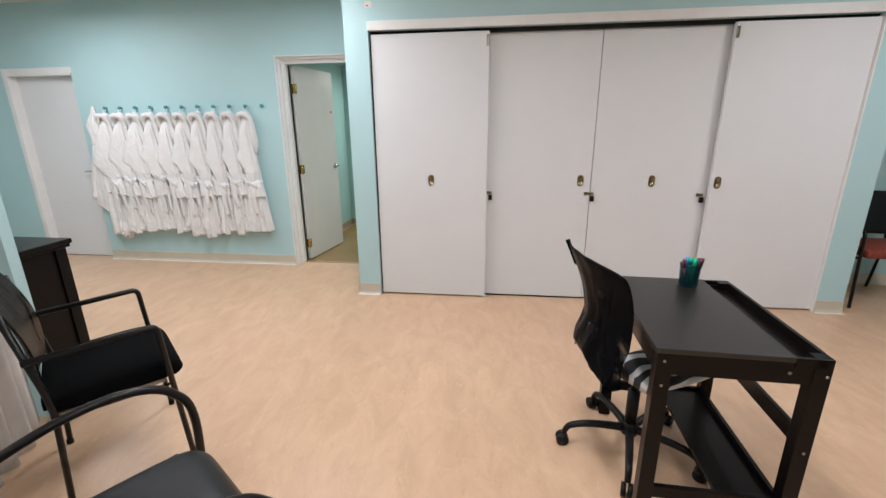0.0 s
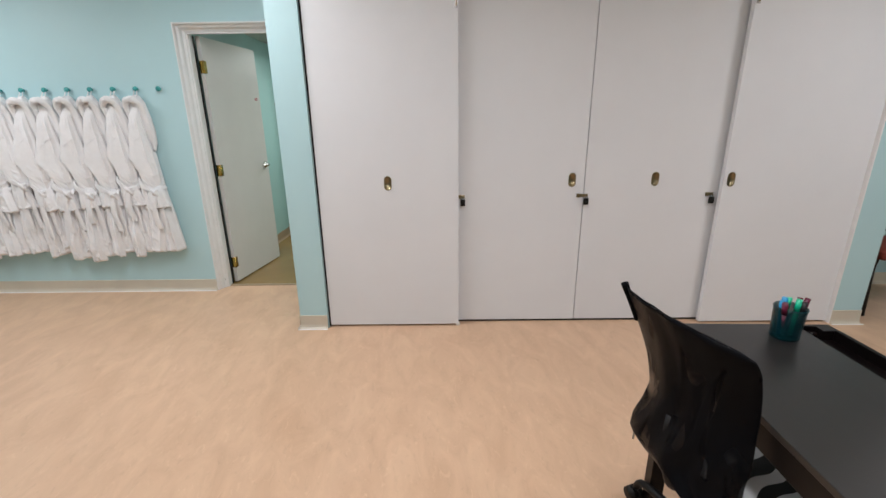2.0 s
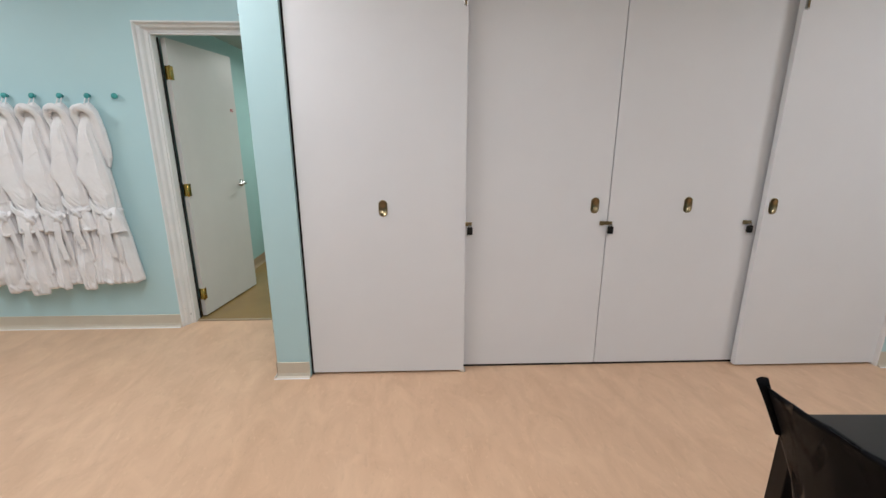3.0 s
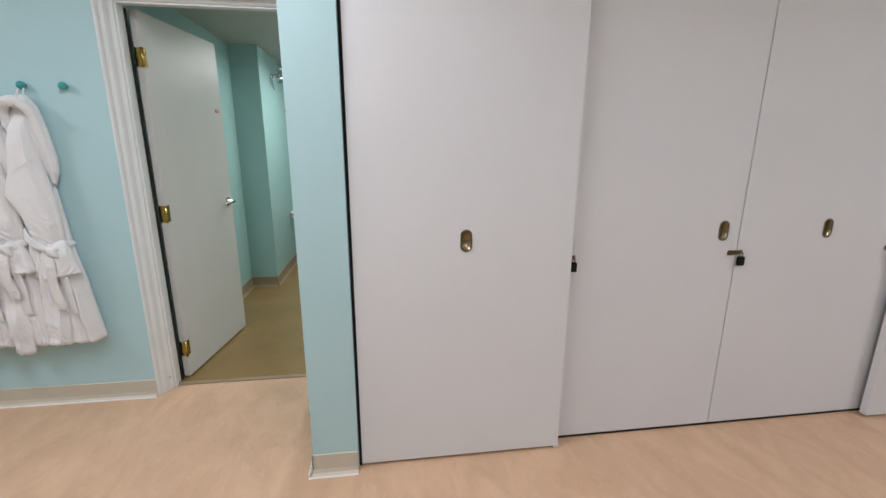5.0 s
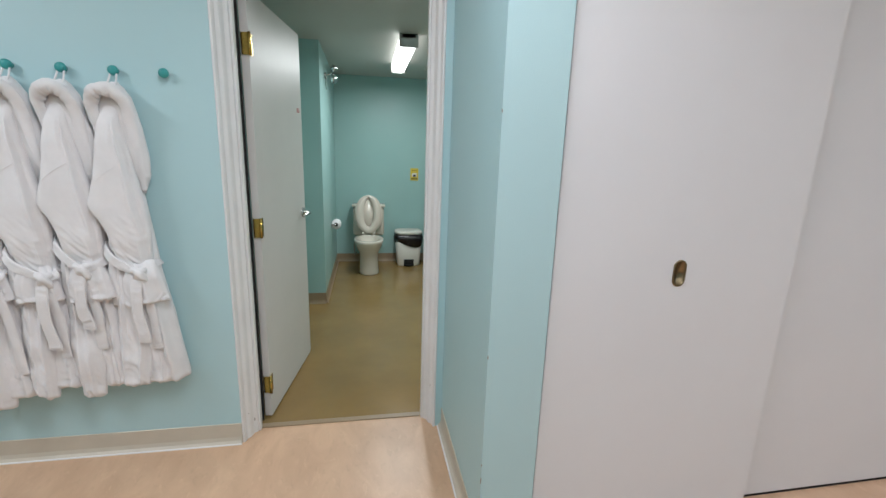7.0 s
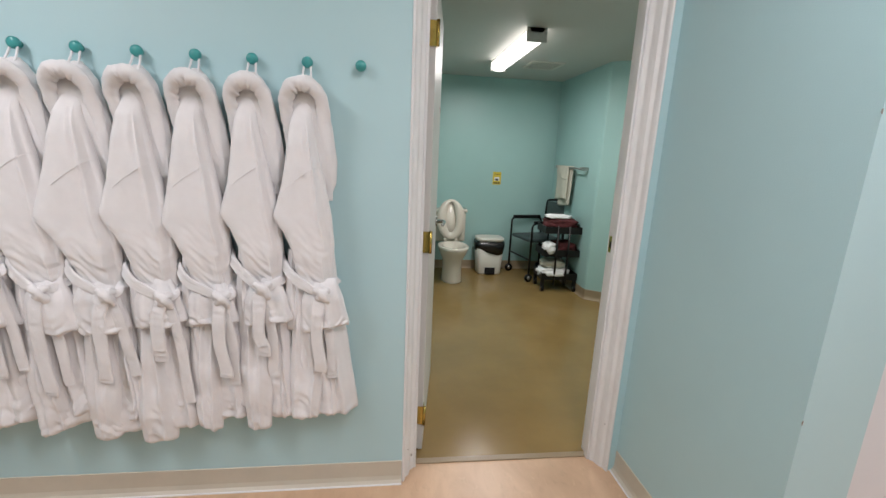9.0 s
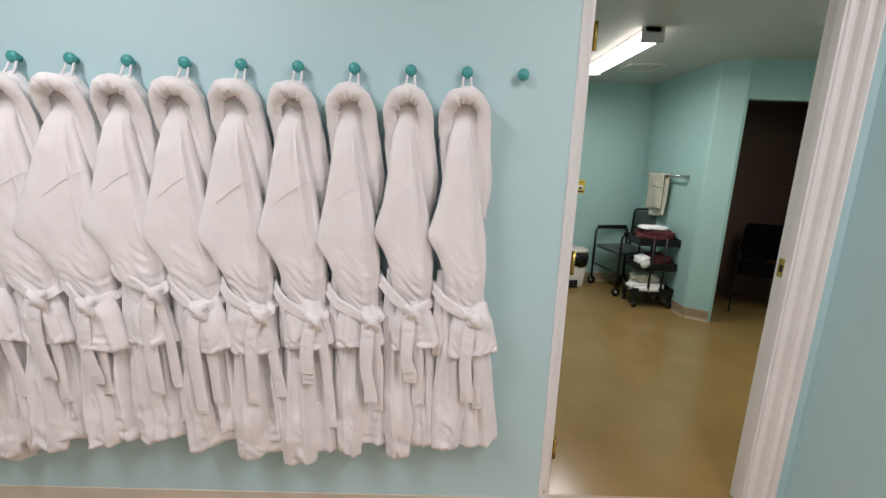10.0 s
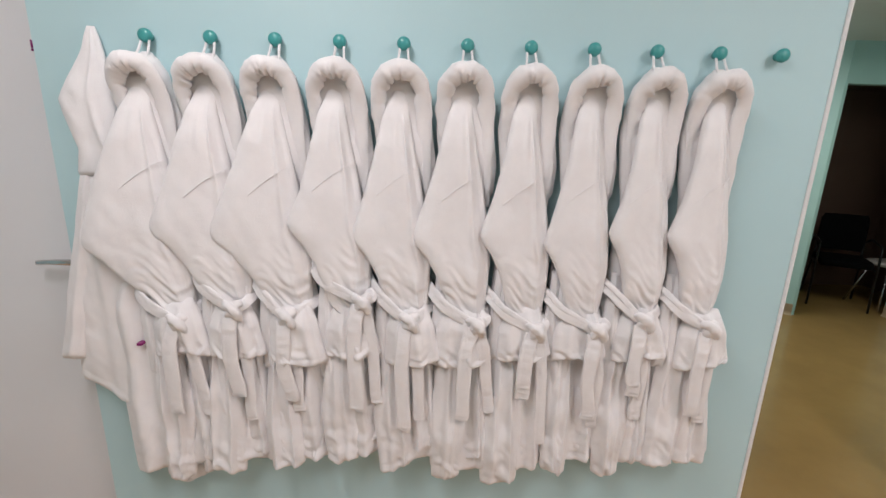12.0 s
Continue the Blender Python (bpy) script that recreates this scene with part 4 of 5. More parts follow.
# fixtures added out of view for the main room lamps
for lx, ly in MAIN_LAMPS:
    strip_light("ceiling_light", lx, ly, MAIN_Z, 0.3, 1.22, "bulb2", "long white lit ceiling light, added out of view")
strip_light("ceiling_light", -1.09, 6.38, BATH_Z, 0.14, 1.12, "bulb", "narrow white fluorescent bathroom light, lit", "stool")
strip_light("ceiling_light", 0.0, 5.0, BATH_Z, 0.15, 1.2, "bulb2", "white fluorescent bathroom light over the alcove side, lit", "stool")
v = thing("ceiling_vent", -0.64, 6.98, BATH_Z, "square white louvred ceiling vent", "vent")
part("frame", box(box(box(bx(-0.16, 0.16, -0.16, -0.135, -0.012, 0), -0.16, 0.16, 0.135, 0.16, -0.012, 0), -0.16, -0.135, -0.135, 0.135, -0.012, 0), 0.135, 0.16, -0.135, 0.135, -0.012, 0), "cream", v)
part("backing", bx(-0.135, 0.135, -0.135, 0.135, -0.003, 0), "void", v)
for i in range(9):
    yy = -0.12 + i * 0.03
    part("slat", bx(-0.135, 0.135, yy - 0.005, yy + 0.005, -0.009, -0.006), "cream", v)

# ---- bathroom things ----
tl = thing("toilet", -1.39, 7.17, 0, "cream porcelain toilet with its seat and lid raised", "toilet")
tl.scale = (0.88, 0.95, 1.04)
part("base", loft(bmesh.new(), ellipse_rings([(0, 0, 0.10, 0.130, 0.17), (0.02, 0, 0.10, 0.125, 0.165), (0.16, 0, 0.10, 0.118, 0.16), (0.24, 0, 0.09, 0.125, 0.175), (0.31, 0, 0.07, 0.165, 0.215), (0.36, 0, 0.06, 0.185, 0.24), (0.385, 0, 0.06, 0.19, 0.245), (0.39, 0, 0.06, 0.175, 0.23), (0.385, 0, 0.06, 0.13, 0.175), (0.33, 0, 0.06, 0.11, 0.15), (0.27, 0, 0.07, 0.06, 0.09)], 36, 2.2)), "porcelain", tl, smooth=True)
part("tank", bx(-0.21, 0.21, 0.40, 0.585, 0.36, 0.69, r=0.03, seg=3), "porcelain", tl, smooth=True)
part("tank_lid", bx(-0.225, 0.225, 0.385, 0.59, 0.692, 0.725, r=0.012), "porcelain", tl, smooth=True)
part("flush_lever", tb([(-0.17, 0.395, 0.64), (-0.17, 0.375, 0.64), (-0.11, 0.37, 0.635)], 0.007, 8, corner=0.008), "chrome", tl, smooth=True)


def seat_shape(hole):
    bm = bmesh.new()
    n = 44
    out, inn = [], []
    for k in range(n):
        a = 2 * math.pi * k / n
        c, s = math.cos(a), math.sin(a)
        out.append((0.185 * c, 0.215 * s))
        inn.append((0.062 * c * (1 - 0.25 * s), 0.165 * s + 0.03))
    rings = [[(x, 0, y) for x, y in out], [(x, -0.018, y) for x, y in out]]
    if hole:
        rings += [[(x, -0.02, y) for x, y in inn], [(x, 0.0, y) for x, y in inn], rings[0]]
        vs = [[bm.verts.new(p) for p in r] for r in rings[:4]]
        for a, b in ((0, 1), (1, 2), (2, 3), (3, 0)):
            for i in range(n):
                j = (i + 1) % n
                bm.faces.new((vs[a][i], vs[a][j], vs[b][j], vs[b][i]))
    else:
        loft(bm, rings)
    return bm


o = part("seat_lid", seat_shape(False), "seatwhite", tl, "raised cream plastic lid", True)
o.matrix_basis = pose(0, 0.365, 0.62, -9)
o = part("seat", seat_shape(True), "seatwhite", tl, "raised cream plastic seat ring", True)
o.matrix_basis = pose(0, 0.340, 0.615, -9)
part("seat_hinge", box(bx(-0.09, -0.05, 0.29, 0.33, 0.385, 0.42, r=0.008), 0.05, 0.09, 0.29, 0.33, 0.385, 0.42, 0.008), "seatwhite", tl)
part("supply_hose", tb([(-0.16, 0.46, 0.38), (-0.2, 0.44, 0.25), (-0.19, 0.5, 0.12), (-0.17, 0.59, 0.13)], 0.007, 8, smooth_steps=5), "steel", tl, "grey braided hose", True)

b = thing("pedal_bin", -0.905, 7.60, 0, "cream plastic pedal bin with a black liner over its rim", "waste bin")
part("body", loft(bmesh.new(), ellipse_rings([(0, 0, 0, 0.135, 0.11), (0.015, 0, 0, 0.14, 0.115), (0.36, 0, 0, 0.165, 0.13), (0.365, 0, 0, 0.15, 0.12)], 32, 5)), "cream", b, smooth=True)
part("bin_liner", loft(bmesh.new(), [[(x * (1 + 0.03 * math.sin(i * 1.3)), y * (1 + 0.03 * math.sin(i * 1.3)), z + (0.02 * math.sin(i * 0.55) + 0.03 * x / 0.17 * -1 if q == 0 else 0)) for i, (x, y, z) in enumerate(r)] for q, r in enumerate(ellipse_rings([(0.27, 0, 0, 0.166, 0.135), (0.34, 0, 0, 0.178, 0.145), (0.385, 0, 0, 0.172, 0.14), (0.39, 0, 0, 0.15, 0.12)], 40, 4))]), "bag", b, "black plastic bag", True)
part("lid", loft(bmesh.new(), ellipse_rings([(0.392, 0, 0, 0.15, 0.12), (0.41, 0, 0, 0.168, 0.135), (0.428, 0, 0, 0.165, 0.132), (0.436, 0, 0, 0.15, 0.118)], 32, 4)), "cream", b, smooth=True)
part("pedal_recess", bx(-0.06, 0.06, -0.124, -0.112, 0.0, 0.085), "void", b)
part("pedal", bx(-0.05, 0.05, -0.165, -0.118, 0.012, 0.028, r=0.004), "plastic", b)

cc = thing("commode_chair", -0.36, 7.48, 0, "black steel commode chair on castors with a dark padded seat", "commode chair", rz=-78)
for sx in (-1, 1):
    part("side_frame", tb([(sx * 0.24, -0.22, 0.09), (sx * 0.24, -0.22, 0.66), (sx * 0.24, 0.18, 0.66), (sx * 0.24, 0.2, 0.09)], 0.012, 10, corner=0.05), "blackmetal", cc, smooth=True)
    part("armrest", bx(sx * 0.24 - 0.025, sx * 0.24 + 0.025, -0.2, 0.16, 0.665, 0.69, r=0.01), "plastic", cc)
    part("back_post", tb([(sx * 0.2, 0.2, 0.4), (sx * 0.2, 0.22, 0.88), (0, 0.23, 0.9)], 0.012, 10, corner=0.05), "blackmetal", cc, smooth=True)
    for yy in (-0.22, 0.2):
        bm = bmesh.new()
        tube(bm, [(sx * 0.24 - 0.012, yy, 0.045), (sx * 0.24 + 0.012, yy, 0.045)], 0.045, 20)
        w = part("castor", bm, "plastic", cc, "grey rubber castor", True)
        part("hub", tb([(sx * 0.24 - 0.015, yy, 0.045), (sx * 0.24 + 0.015, yy, 0.045)], 0.02, 14), "steel", w, smooth=True)
part("seat", bx(-0.215, 0.215, -0.22, 0.2, 0.44, 0.48, r=0.015), "greyseat", cc, "dark grey padded seat", True)
part("backrest", bx(-0.18, 0.18, 0.205, 0.235, 0.66, 0.87, r=0.012), "greyseat", cc, smooth=True)
part("cross_bar", tb([(-0.24, -0.22, 0.25), (0.24, -0.22, 0.25)], 0.01, 8), "blackmetal", cc, smooth=True)
part("cross_bar", tb([(-0.24, 0.2, 0.25), (0.24, 0.2, 0.25)], 0.01, 8), "blackmetal", cc, smooth=True)

ct = thing("utility_cart", -0.305, 6.99, 0, "black three-tier utility cart on castors, loaded with towels", "cart", rz=-3)
for z in (0.13, 0.38, 0.62):
    bm = bmesh.new()
    box(bm, -0.19, 0.19, -0.15, 0.15, z, z + 0.006)
    for a in ((-0.19, 0.19, -0.15, -0.142), (-0.19, 0.19, 0.142, 0.15)):
        box(bm, *a, z + 0.006, z + 0.07)
    for a in ((-0.19, -0.182, -0.142, 0.142), (0.182, 0.19, -0.142, 0.142)):
        box(bm, *a, z + 0.006, z + 0.07)
    part("tray", bm, "blackmetal", ct)
for sx in (-0.06, 0.06):
    for yy in (-0.158, 0.158):
        part("post", tb([(sx, yy, 0.08), (sx, yy, 0.70)], 0.011, 8), "blackmetal", ct, smooth=True)
for sx in (-0.17, 0.17):
    for yy in (-0.13, 0.13):
        w = part("castor", tb([(sx - 0.012, yy, 0.034), (sx + 0.012, yy, 0.034)], 0.034, 18), "plastic", ct, smooth=True)
        part("hub", tb([(sx - 0.014, yy, 0.034), (sx + 0.014, yy, 0.034)], 0.015, 12), "chrome", w, smooth=True)
        part("fork", bx(sx - 0.016, sx + 0.016, yy - 0.012, yy + 0.012, 0.06, 0.13), "blackmetal", w)


def heap(name, x, y, z, rx, ry, h, material, label, seed, rz=0.0):
    bm = bmesh.new()
    bmesh.ops.create_icosphere(bm, subdivisions=4, radius=1)
    for v in bm.verts:
        p = v.co
        k = 1 + 0.22 * noise.noise((p.x * 2 + seed, p.y * 2, p.z * 2)) + 0.12 * noise.noise((p.x * 5, p.y * 5 + seed, p.z * 5)) + 0.06 * abs(math.sin(p.z * 9 + p.x * 3 + seed))
        sq = lambda q: math.copysign(abs(q) ** 0.75, q)
        v.co = Vector((sq(p.x) * rx * k, sq(p.y) * ry * k, max(0.0, h / 2 + sq(p.z) * h / 2 * k)))
    t = mesh(name, bm, material, True)
    t.matrix_basis = pose(x, y, z, 0, 0, rz)
    return tagged(t, label, "linen")


heap("blanket", -0.305, 6.99, 0.632, 0.17, 0.13, 0.14, "maroon", "crumpled maroon blanket on the cart's top tray", 3)
heap("towel", -0.335, 6.99, 0.765, 0.13, 0.10, 0.035, "robe", "flat white towel lying on the maroon blanket", 5, 10)
heap("blanket", -0.255, 6.99, 0.392, 0.13, 0.12, 0.13, "maroon", "dark maroon cloth on the cart's middle tray", 8)
heap("towel", -0.425, 6.92, 0.40, 0.06, 0.09, 0.12, "robe", "rolled white towel on the cart's middle tray", 12)
heap("towel", -0.345, 6.96, 0.142, 0.16, 0.13, 0.10, "robe", "bundled white towels on the cart's lowest tray", 15)
heap("towel", -0.345, 6.99, 0.235, 0.12, 0.11, 0.09, "towel", "folded grey towel in the cart's lowest tray", 18)

tr = thing("towel_rail", BX1, 7.1, 1.28, "metal towel rail fixed to the green wall", "towel rail")
part("bar", tb([(-0.07, -0.23, 0), (-0.07, 0.42, 0)], 0.009, 10), "steel", tr, smooth=True)
for yy in (-0.23, 0.42):
    part("bracket", bx(-0.08, 0, yy - 0.016, yy + 0.016, -0.016, 0.016, r=0.004), "steel", tr)
tw = thing("hanging_towel", BX1 - 0.07, 7.24, 1.29, "cream striped towel draped over the rail", "towel")
for k, (dx, y0, y1, zb) in enumerate(((-0.016, -0.06, 0.24, -0.14), (-0.012, -0.08, 0.22, -0.36), (0.014, -0.14, 0.16, -0.42))):
    rings = []
    for j in range(20):
        f = j / 19
        z = 0.010 + (zb - 0.010) * f
        ring = []
        for i in range(24):
            u = i / 23
            ring.append((dx + 0.008 * math.sin(u * 7 + k + f * 2) * f, y0 + (y1 - y0) * u + 0.02 * f * (k - 1), z + 0.015 * math.sin(u * 3 + k) * f))
        ring += [(x + 0.007, y, z) for x, y, z in ring[::-1]]
        rings.append(ring)
    part("fold", loft(bmesh.new(), rings), "towel", tw, smooth=True)

ys = thing("wall_sign", -0.82, BYF, 1.11, "small yellow warning card on the green wall", "sign")
part("card", bx(-0.05, 0.05, -0.004, 0, -0.075, 0.075, r=0.001), "yellow", ys)
part("picture", bx(-0.03, 0.03, -0.0055, -0.0042, -0.03, 0.015), "pale", ys)
part("print", box(box(bx(-0.04, 0.04, -0.0055, -0.0042, -0.062, -0.048), -0.035, 0.035, -0.0055, -0.0042, 0.045, 0.05), -0.018, 0.018, -0.0065, -0.0056, -0.028, -0.004), "ink", ys, "unreadable dark print")

th = thing("toilet_roll_holder", -1.785, 7.0, 0.60, "chrome holder with a white toilet roll", "toilet roll holder")
part("bracket", tb([(0, 0, 0.0), (0.05, 0, 0.0), (0.05, 0.10, 0)], 0.007, 8, corner=0.01), "chrome", th, smooth=True)
part("rosette", bx(0, 0.008, -0.025, 0.025, -0.025, 0.025, r=0.003), "chrome", th)
part("roll", tb([(0.05, -0.0, 0), (0.05, 0.10, 0)], 0.05, 24), "robe", th, "white paper roll", True)
part("core", tb([(0.05, -0.002, 0), (0.05, 0.102, 0)], 0.02, 16), "void", th, smooth=True)

sh = thing("shower_arm", -1.785, 6.65, 2.04, "chrome double shower head on the wall", "shower")
part("flange", tb([(0, 0, 0), (0.012, 0, 0)], 0.03, 18), "chrome", sh, smooth=True)
part("arm", tb([(0, 0, 0), (0.05, 0, 0.02), (0.09, 0, 0.01)], 0.01, 10, corner=0.02), "chrome", sh, smooth=True)
part("shower_head", tb([(0.07, -0.01, 0.04), (0.10, -0.02, 0.08)], lambda q: 0.014 + 0.016 * q, 16), "chrome", sh, smooth=True)
part("shower_head", tb([(0.07, -0.02, 0.0), (0.095, -0.05, -0.045)], lambda q: 0.015 + 0.022 * q, 18), "chrome", sh, smooth=True)
part("hose", tb([(0.02, 0, -0.01), (0.015, -0.01, -0.07), (0.02, 0.01, -0.12)], 0.006, 8, smooth_steps=4), "chrome", sh, smooth=True)


# ---- chairs in the alcove ----
def guest_chair(name, label, seat, back, rz, x, y, h=0.44, frame_m="blackmetal", group=""):
    t = thing(name, x, y, 0, label, "chair", group, rz)
    for s in (-1, 1):
        part("side_frame", tb([(s * 0.27, -0.24, 0.0), (s * 0.265, -0.20, 0.63), (s * 0.265, 0.16, 0.66), (s * 0.24, 0.23, 0.62)], 0.012, 10, corner=0.05), frame_m, t, smooth=True)
        part("rear_leg", tb([(s * 0.25, 0.30, 0.0), (s * 0.22, 0.2, 0.42), (s * 0.21, 0.24, 0.84)], 0.012, 10, corner=0.06), frame_m, t, smooth=True)
        part("seat_bracket", tb([(s * 0.262, -0.19, h - 0.035), (s * 0.225, 0.19, h - 0.035)], 0.01, 8), frame_m, t, smooth=True)
    bm = bmesh.new()
    box(bm, -0.235, 0.235, -0.24, 0.2, h - 0.03, h + 0.045, 0.03, 4)
    part("seat", bm, seat, t, smooth=True)
    rings = []
    for j in range(15):
        f = j / 14
        z = 0.52 + 0.36 * f
        hw = 0.22 * (1 - 0.10 * (2 * f - 1) ** 4)
        yc = 0.21 + 0.05 * f
        e = math.sin(math.pi * min(1, max(0, f * 0.94 + 0.03))) ** 0.3
        rings.append([(hw * math.cos(a), yc + 0.028 * (math.cos(a) ** 2) * -1 + 0.018 * e * math.sin(a), z) for a in [2 * math.pi * k / 32 for k in range(32)]])
    part("backrest", loft(bmesh.new(), rings), back, t, smooth=True)
    part("cross_bar", tb([(-0.21, 0.2, 0.40), (0.21, 0.2, 0.40)], 0.009, 8), frame_m, t, smooth=True)
    return t


alcove_chair = guest_chair("guest_chair", "black padded armchair standing in the brown alcove", "black", "black", -32, 0.73, 6.88)
alcove_chair.scale = (0.8, 0.85, 0.95)
st = thing("stool", 1.13, 6.80, 0, "pale grey round-topped stool on splayed metal legs", "stool")
part("seat", loft(bmesh.new(), ellipse_rings([(0.40, 0, 0, 0.15, 0.13), (0.41, 0, 0, 0.17, 0.15), (0.435, 0, 0, 0.17, 0.15), (0.44, 0, 0, 0.15, 0.13)], 28, 3)), "stool", st, smooth=True)
for sx, sy in ((-1, -1), (1, -1), (-1, 1), (1, 1)):
    part("leg", tb([(sx * 0.10, sy * 0.08, 0.40), (sx * 0.19, sy * 0.17, 0)], 0.011, 8), "chrome", st, smooth=True)

rc = guest_chair("guest_chair", "dark-framed chair with a rust red patterned seat by the mint wall", "red", "vinyl", 0, 3.26, 3.92)

# ---- waiting chairs ----
CH = thing("guest_chair", -1.537, 1.547, 0, "black armchair with a mesh back and padded fabric seat", "chair", rz=138.7)


def arm_chair(t, seat, mesh_back, curve):
    """Faces along -y."""
    for s in (-1, 1):
        if curve:
            part("arm", tb([(s * 0.305, -0.25, 0.0), (s * 0.305, -0.285, 0.48), (s * 0.305, -0.235, 0.63), (s * 0.305, -0.12, 0.685), (s * 0.305, 0.04, 0.675), (s * 0.31, 0.22, 0.61), (s * 0.28, 0.27, 0.57)], 0.0135, 12, smooth_steps=8), "blackmetal", t, smooth=True)
        else:
            part("arm", tb([(s * 0.27, -0.25, 0.0), (s * 0.27, -0.205, 0.675), (s * 0.265, 0.24, 0.66)], 0.0125, 12, corner=0.03), "blackmetal", t, smooth=True)
        part("rear_leg", tb([(s * 0.25, 0.22, 0.0), (s * 0.245, 0.19, 0.45), (s * 0.23, 0.27, 0.86)], 0.0125, 12, corner=0.08), "blackmetal", t, smooth=True)
        part("seat_rail", tb([(s * (0.30 if curve else 0.255), -0.215, 0.40), (s * 0.235, 0.22, 0.395)], 0.0115 if curve else 0.006, 10), "blackmetal", t, smooth=True)
        for yy, xx in ((-0.25, 0.305 if curve else 0.27), (0.22, 0.25)):
            part("foot_cap", tb([(s * xx, yy, 0), (s * xx, yy, 0.02)], 0.0155, 10), "plastic", t, smooth=True)
    bm = bmesh.new()
    rings = []
    for j in range(23):
        f = j / 22
        g = f ** 1.8
        y = -0.285 + 0.51 * g
        e = max(0.02, 1 - (1 - min(1, g / 0.15)) ** 2) ** 0.5 * max(0.35, 1 - f ** 12) ** 0.6
        zt = (0.425 if curve else 0.448) + 0.012 * math.sin(f * 3.0) - 0.012 * (max(0, 0.3 - g) / 0.3) ** 2
        rings.append([((0.225 if curve else 0.235) * math.copysign(abs(math.cos(a)) ** 0.35, math.cos(a)) * (0.80 + 0.20 * e), y, zt + 0.056 * e * math.copysign(abs(math.sin(a)) ** 0.6, math.sin(a))) for a in [2 * math.pi * k / 36 for k in range(36)]])
    part("seat", loft(bm, rings), seat, t, smooth=True)
    rings = []
    for j in range(19):
        f = j / 18
        z = 0.50 + 0.40 * f
        hw = 0.24 * (1 - 0.16 * abs(2 * f - 1) ** 3)
        e = math.sin(math.pi * min(0.98, max(0.02, f))) ** 0.3
        rings.append([(hw * math.cos(a), 0.235 + 0.08 * f - 0.035 * math.sin(f * 3.1) + 0.03 * math.cos(a) ** 2 * -1 + 0.014 * e * math.sin(a), z) for a in [2 * math.pi * k / 36 for k in range(36)]])
    part("backrest", loft(bmesh.new(), rings), "meshback" if mesh_back else "vinyl", t, smooth=True)
    part("seat_pan", bx(-0.21, 0.21, -0.2, 0.2, 0.392, 0.408), "steel", t, "grey underside plate")


arm_chair(CH, "black", True, False)
CH.matrix_basis = pose(-1.520, 1.566, 0, 0, 0, 138.7)
CH.scale.y = 0.9
CH2 = thing("guest_chair", -0.744, 0.814, 0, "black armchair with curved tube arms and a smooth vinyl seat", "chair", rz=145)
arm_chair(CH2, "vinyl", False, True)

# ---- end of the partition and the cabinet ----
setting("wall_partition", bx(-3.4, -2.09, 1.735, 1.785, 0, MAIN_Z), "wall", "mint painted end of a partition wall")
cu = thing("curtain", -2.10, 1.70, 0, "pale grey curtain hanging in folds beside the chairs", "curtain")
line = [Vector(p) for p in ((-0.03, 0.0, 0), (0.15, -0.25, 0), (0.27, -0.50, 0), (0.38, -0.80, 0), (0.45, -1.3, 0))]
way = []
for p, q in zip(line, line[1:]):
    way += [(p.lerp(q, i / 24), (q - p).normalized().cross(Vector((0, 0, 1)))) for i in range(24)]
rings = []
for j in range(30):
    f = j / 29
    z = 2.5 - 2.49 * f
    r1 = [p + n * (0.026 * math.sin(i * 0.62) * (0.5 + 0.5 * f) + 0.01 * math.sin(i * 0.21 + f)) for i, (p, n) in enumerate(way)]
    rings.append([(p.x, p.y, z) for p in r1] + [(p.x - 0.003, p.y - 0.002, z) for p in r1[::-1]])
part("cloth", loft(bmesh.new(), rings), "curtain", cu, smooth=True)
part("rail", tube(bmesh.new(), [p + Vector((0, 0, 2.52)) for p in line], 0.012, 8), "steel", cu, smooth=True)

cb = thing("cabinet", -2.597, 2.012, 0, "dark espresso wooden cabinet with a moulded top", "cabinet")
part("body", bx(-0.45, 0.25, -0.20, 0.20, 0.06, 0.78, r=0.003), "espresso", cb)
part("plinth", bx(-0.43, 0.235, -0.19, 0.18, 0, 0.06), "espresso", cb)
bm = bmesh.new()
box(bm, -0.47, 0.275, -0.21, 0.22, 0.78, 0.80, 0.004)
box(bm, -0.48, 0.285, -0.22, 0.23, 0.80, 0.828, 0.006)
part("top", bm, "espresso", cb, "moulded cabinet top")
part("side_stile", bx(0.25, 0.262, 0.14, 0.20, 0.02, 0.78), "espresso", cb)
part("side_stile", bx(0.25, 0.262, -0.20, -0.14, 0.02, 0.78), "espresso", cb)

# ---- desk ----
dk = thing("desk", 0.947, 1.776, 0, "dark espresso wooden desk with a side tray and a low shelf", "desk", rz=-2)
HX, HY, HZ = 0.257, 0.352, 0.745
part("tabletop", bx(-HX, 0.15, -HY, HY, HZ - 0.018, HZ, r=0.002), "desktop", dk)
part("tray_rail", bx(HX - 0.016, HX - 0.001, -HY + 0.045, HY - 0.045, HZ - 0.06, HZ + 0.001, r=0.002), "espresso", dk)
part("tray_bottom", bx(0.15, HX - 0.016, -HY + 0.03, HY - 0.03, HZ - 0.045, HZ - 0.033), "espresso", dk)
part("tray_end", bx(0.15, HX - 0.016, -HY, -HY + 0.012, HZ - 0.033, HZ - 0.002), "espresso", dk)
part("tray_end", bx(0.15, HX - 0.016, HY - 0.012, HY, HZ - 0.033, HZ - 0.002), "espresso", dk)
for s in (-1, 1):
    yy = s * (HY - 0.016)
    part("end_apron", bx(-HX + 0.045, HX - 0.046, yy - 0.012, yy + 0.012, HZ - 0.095, HZ - 0.0183, r=0.002), "espresso", dk)
part("side_apron", bx(-HX + 0.004, -HX + 0.024, -HY + 0.045, HY - 0.045, HZ - 0.085, HZ - 0.0181, r=0.002), "espresso", dk)
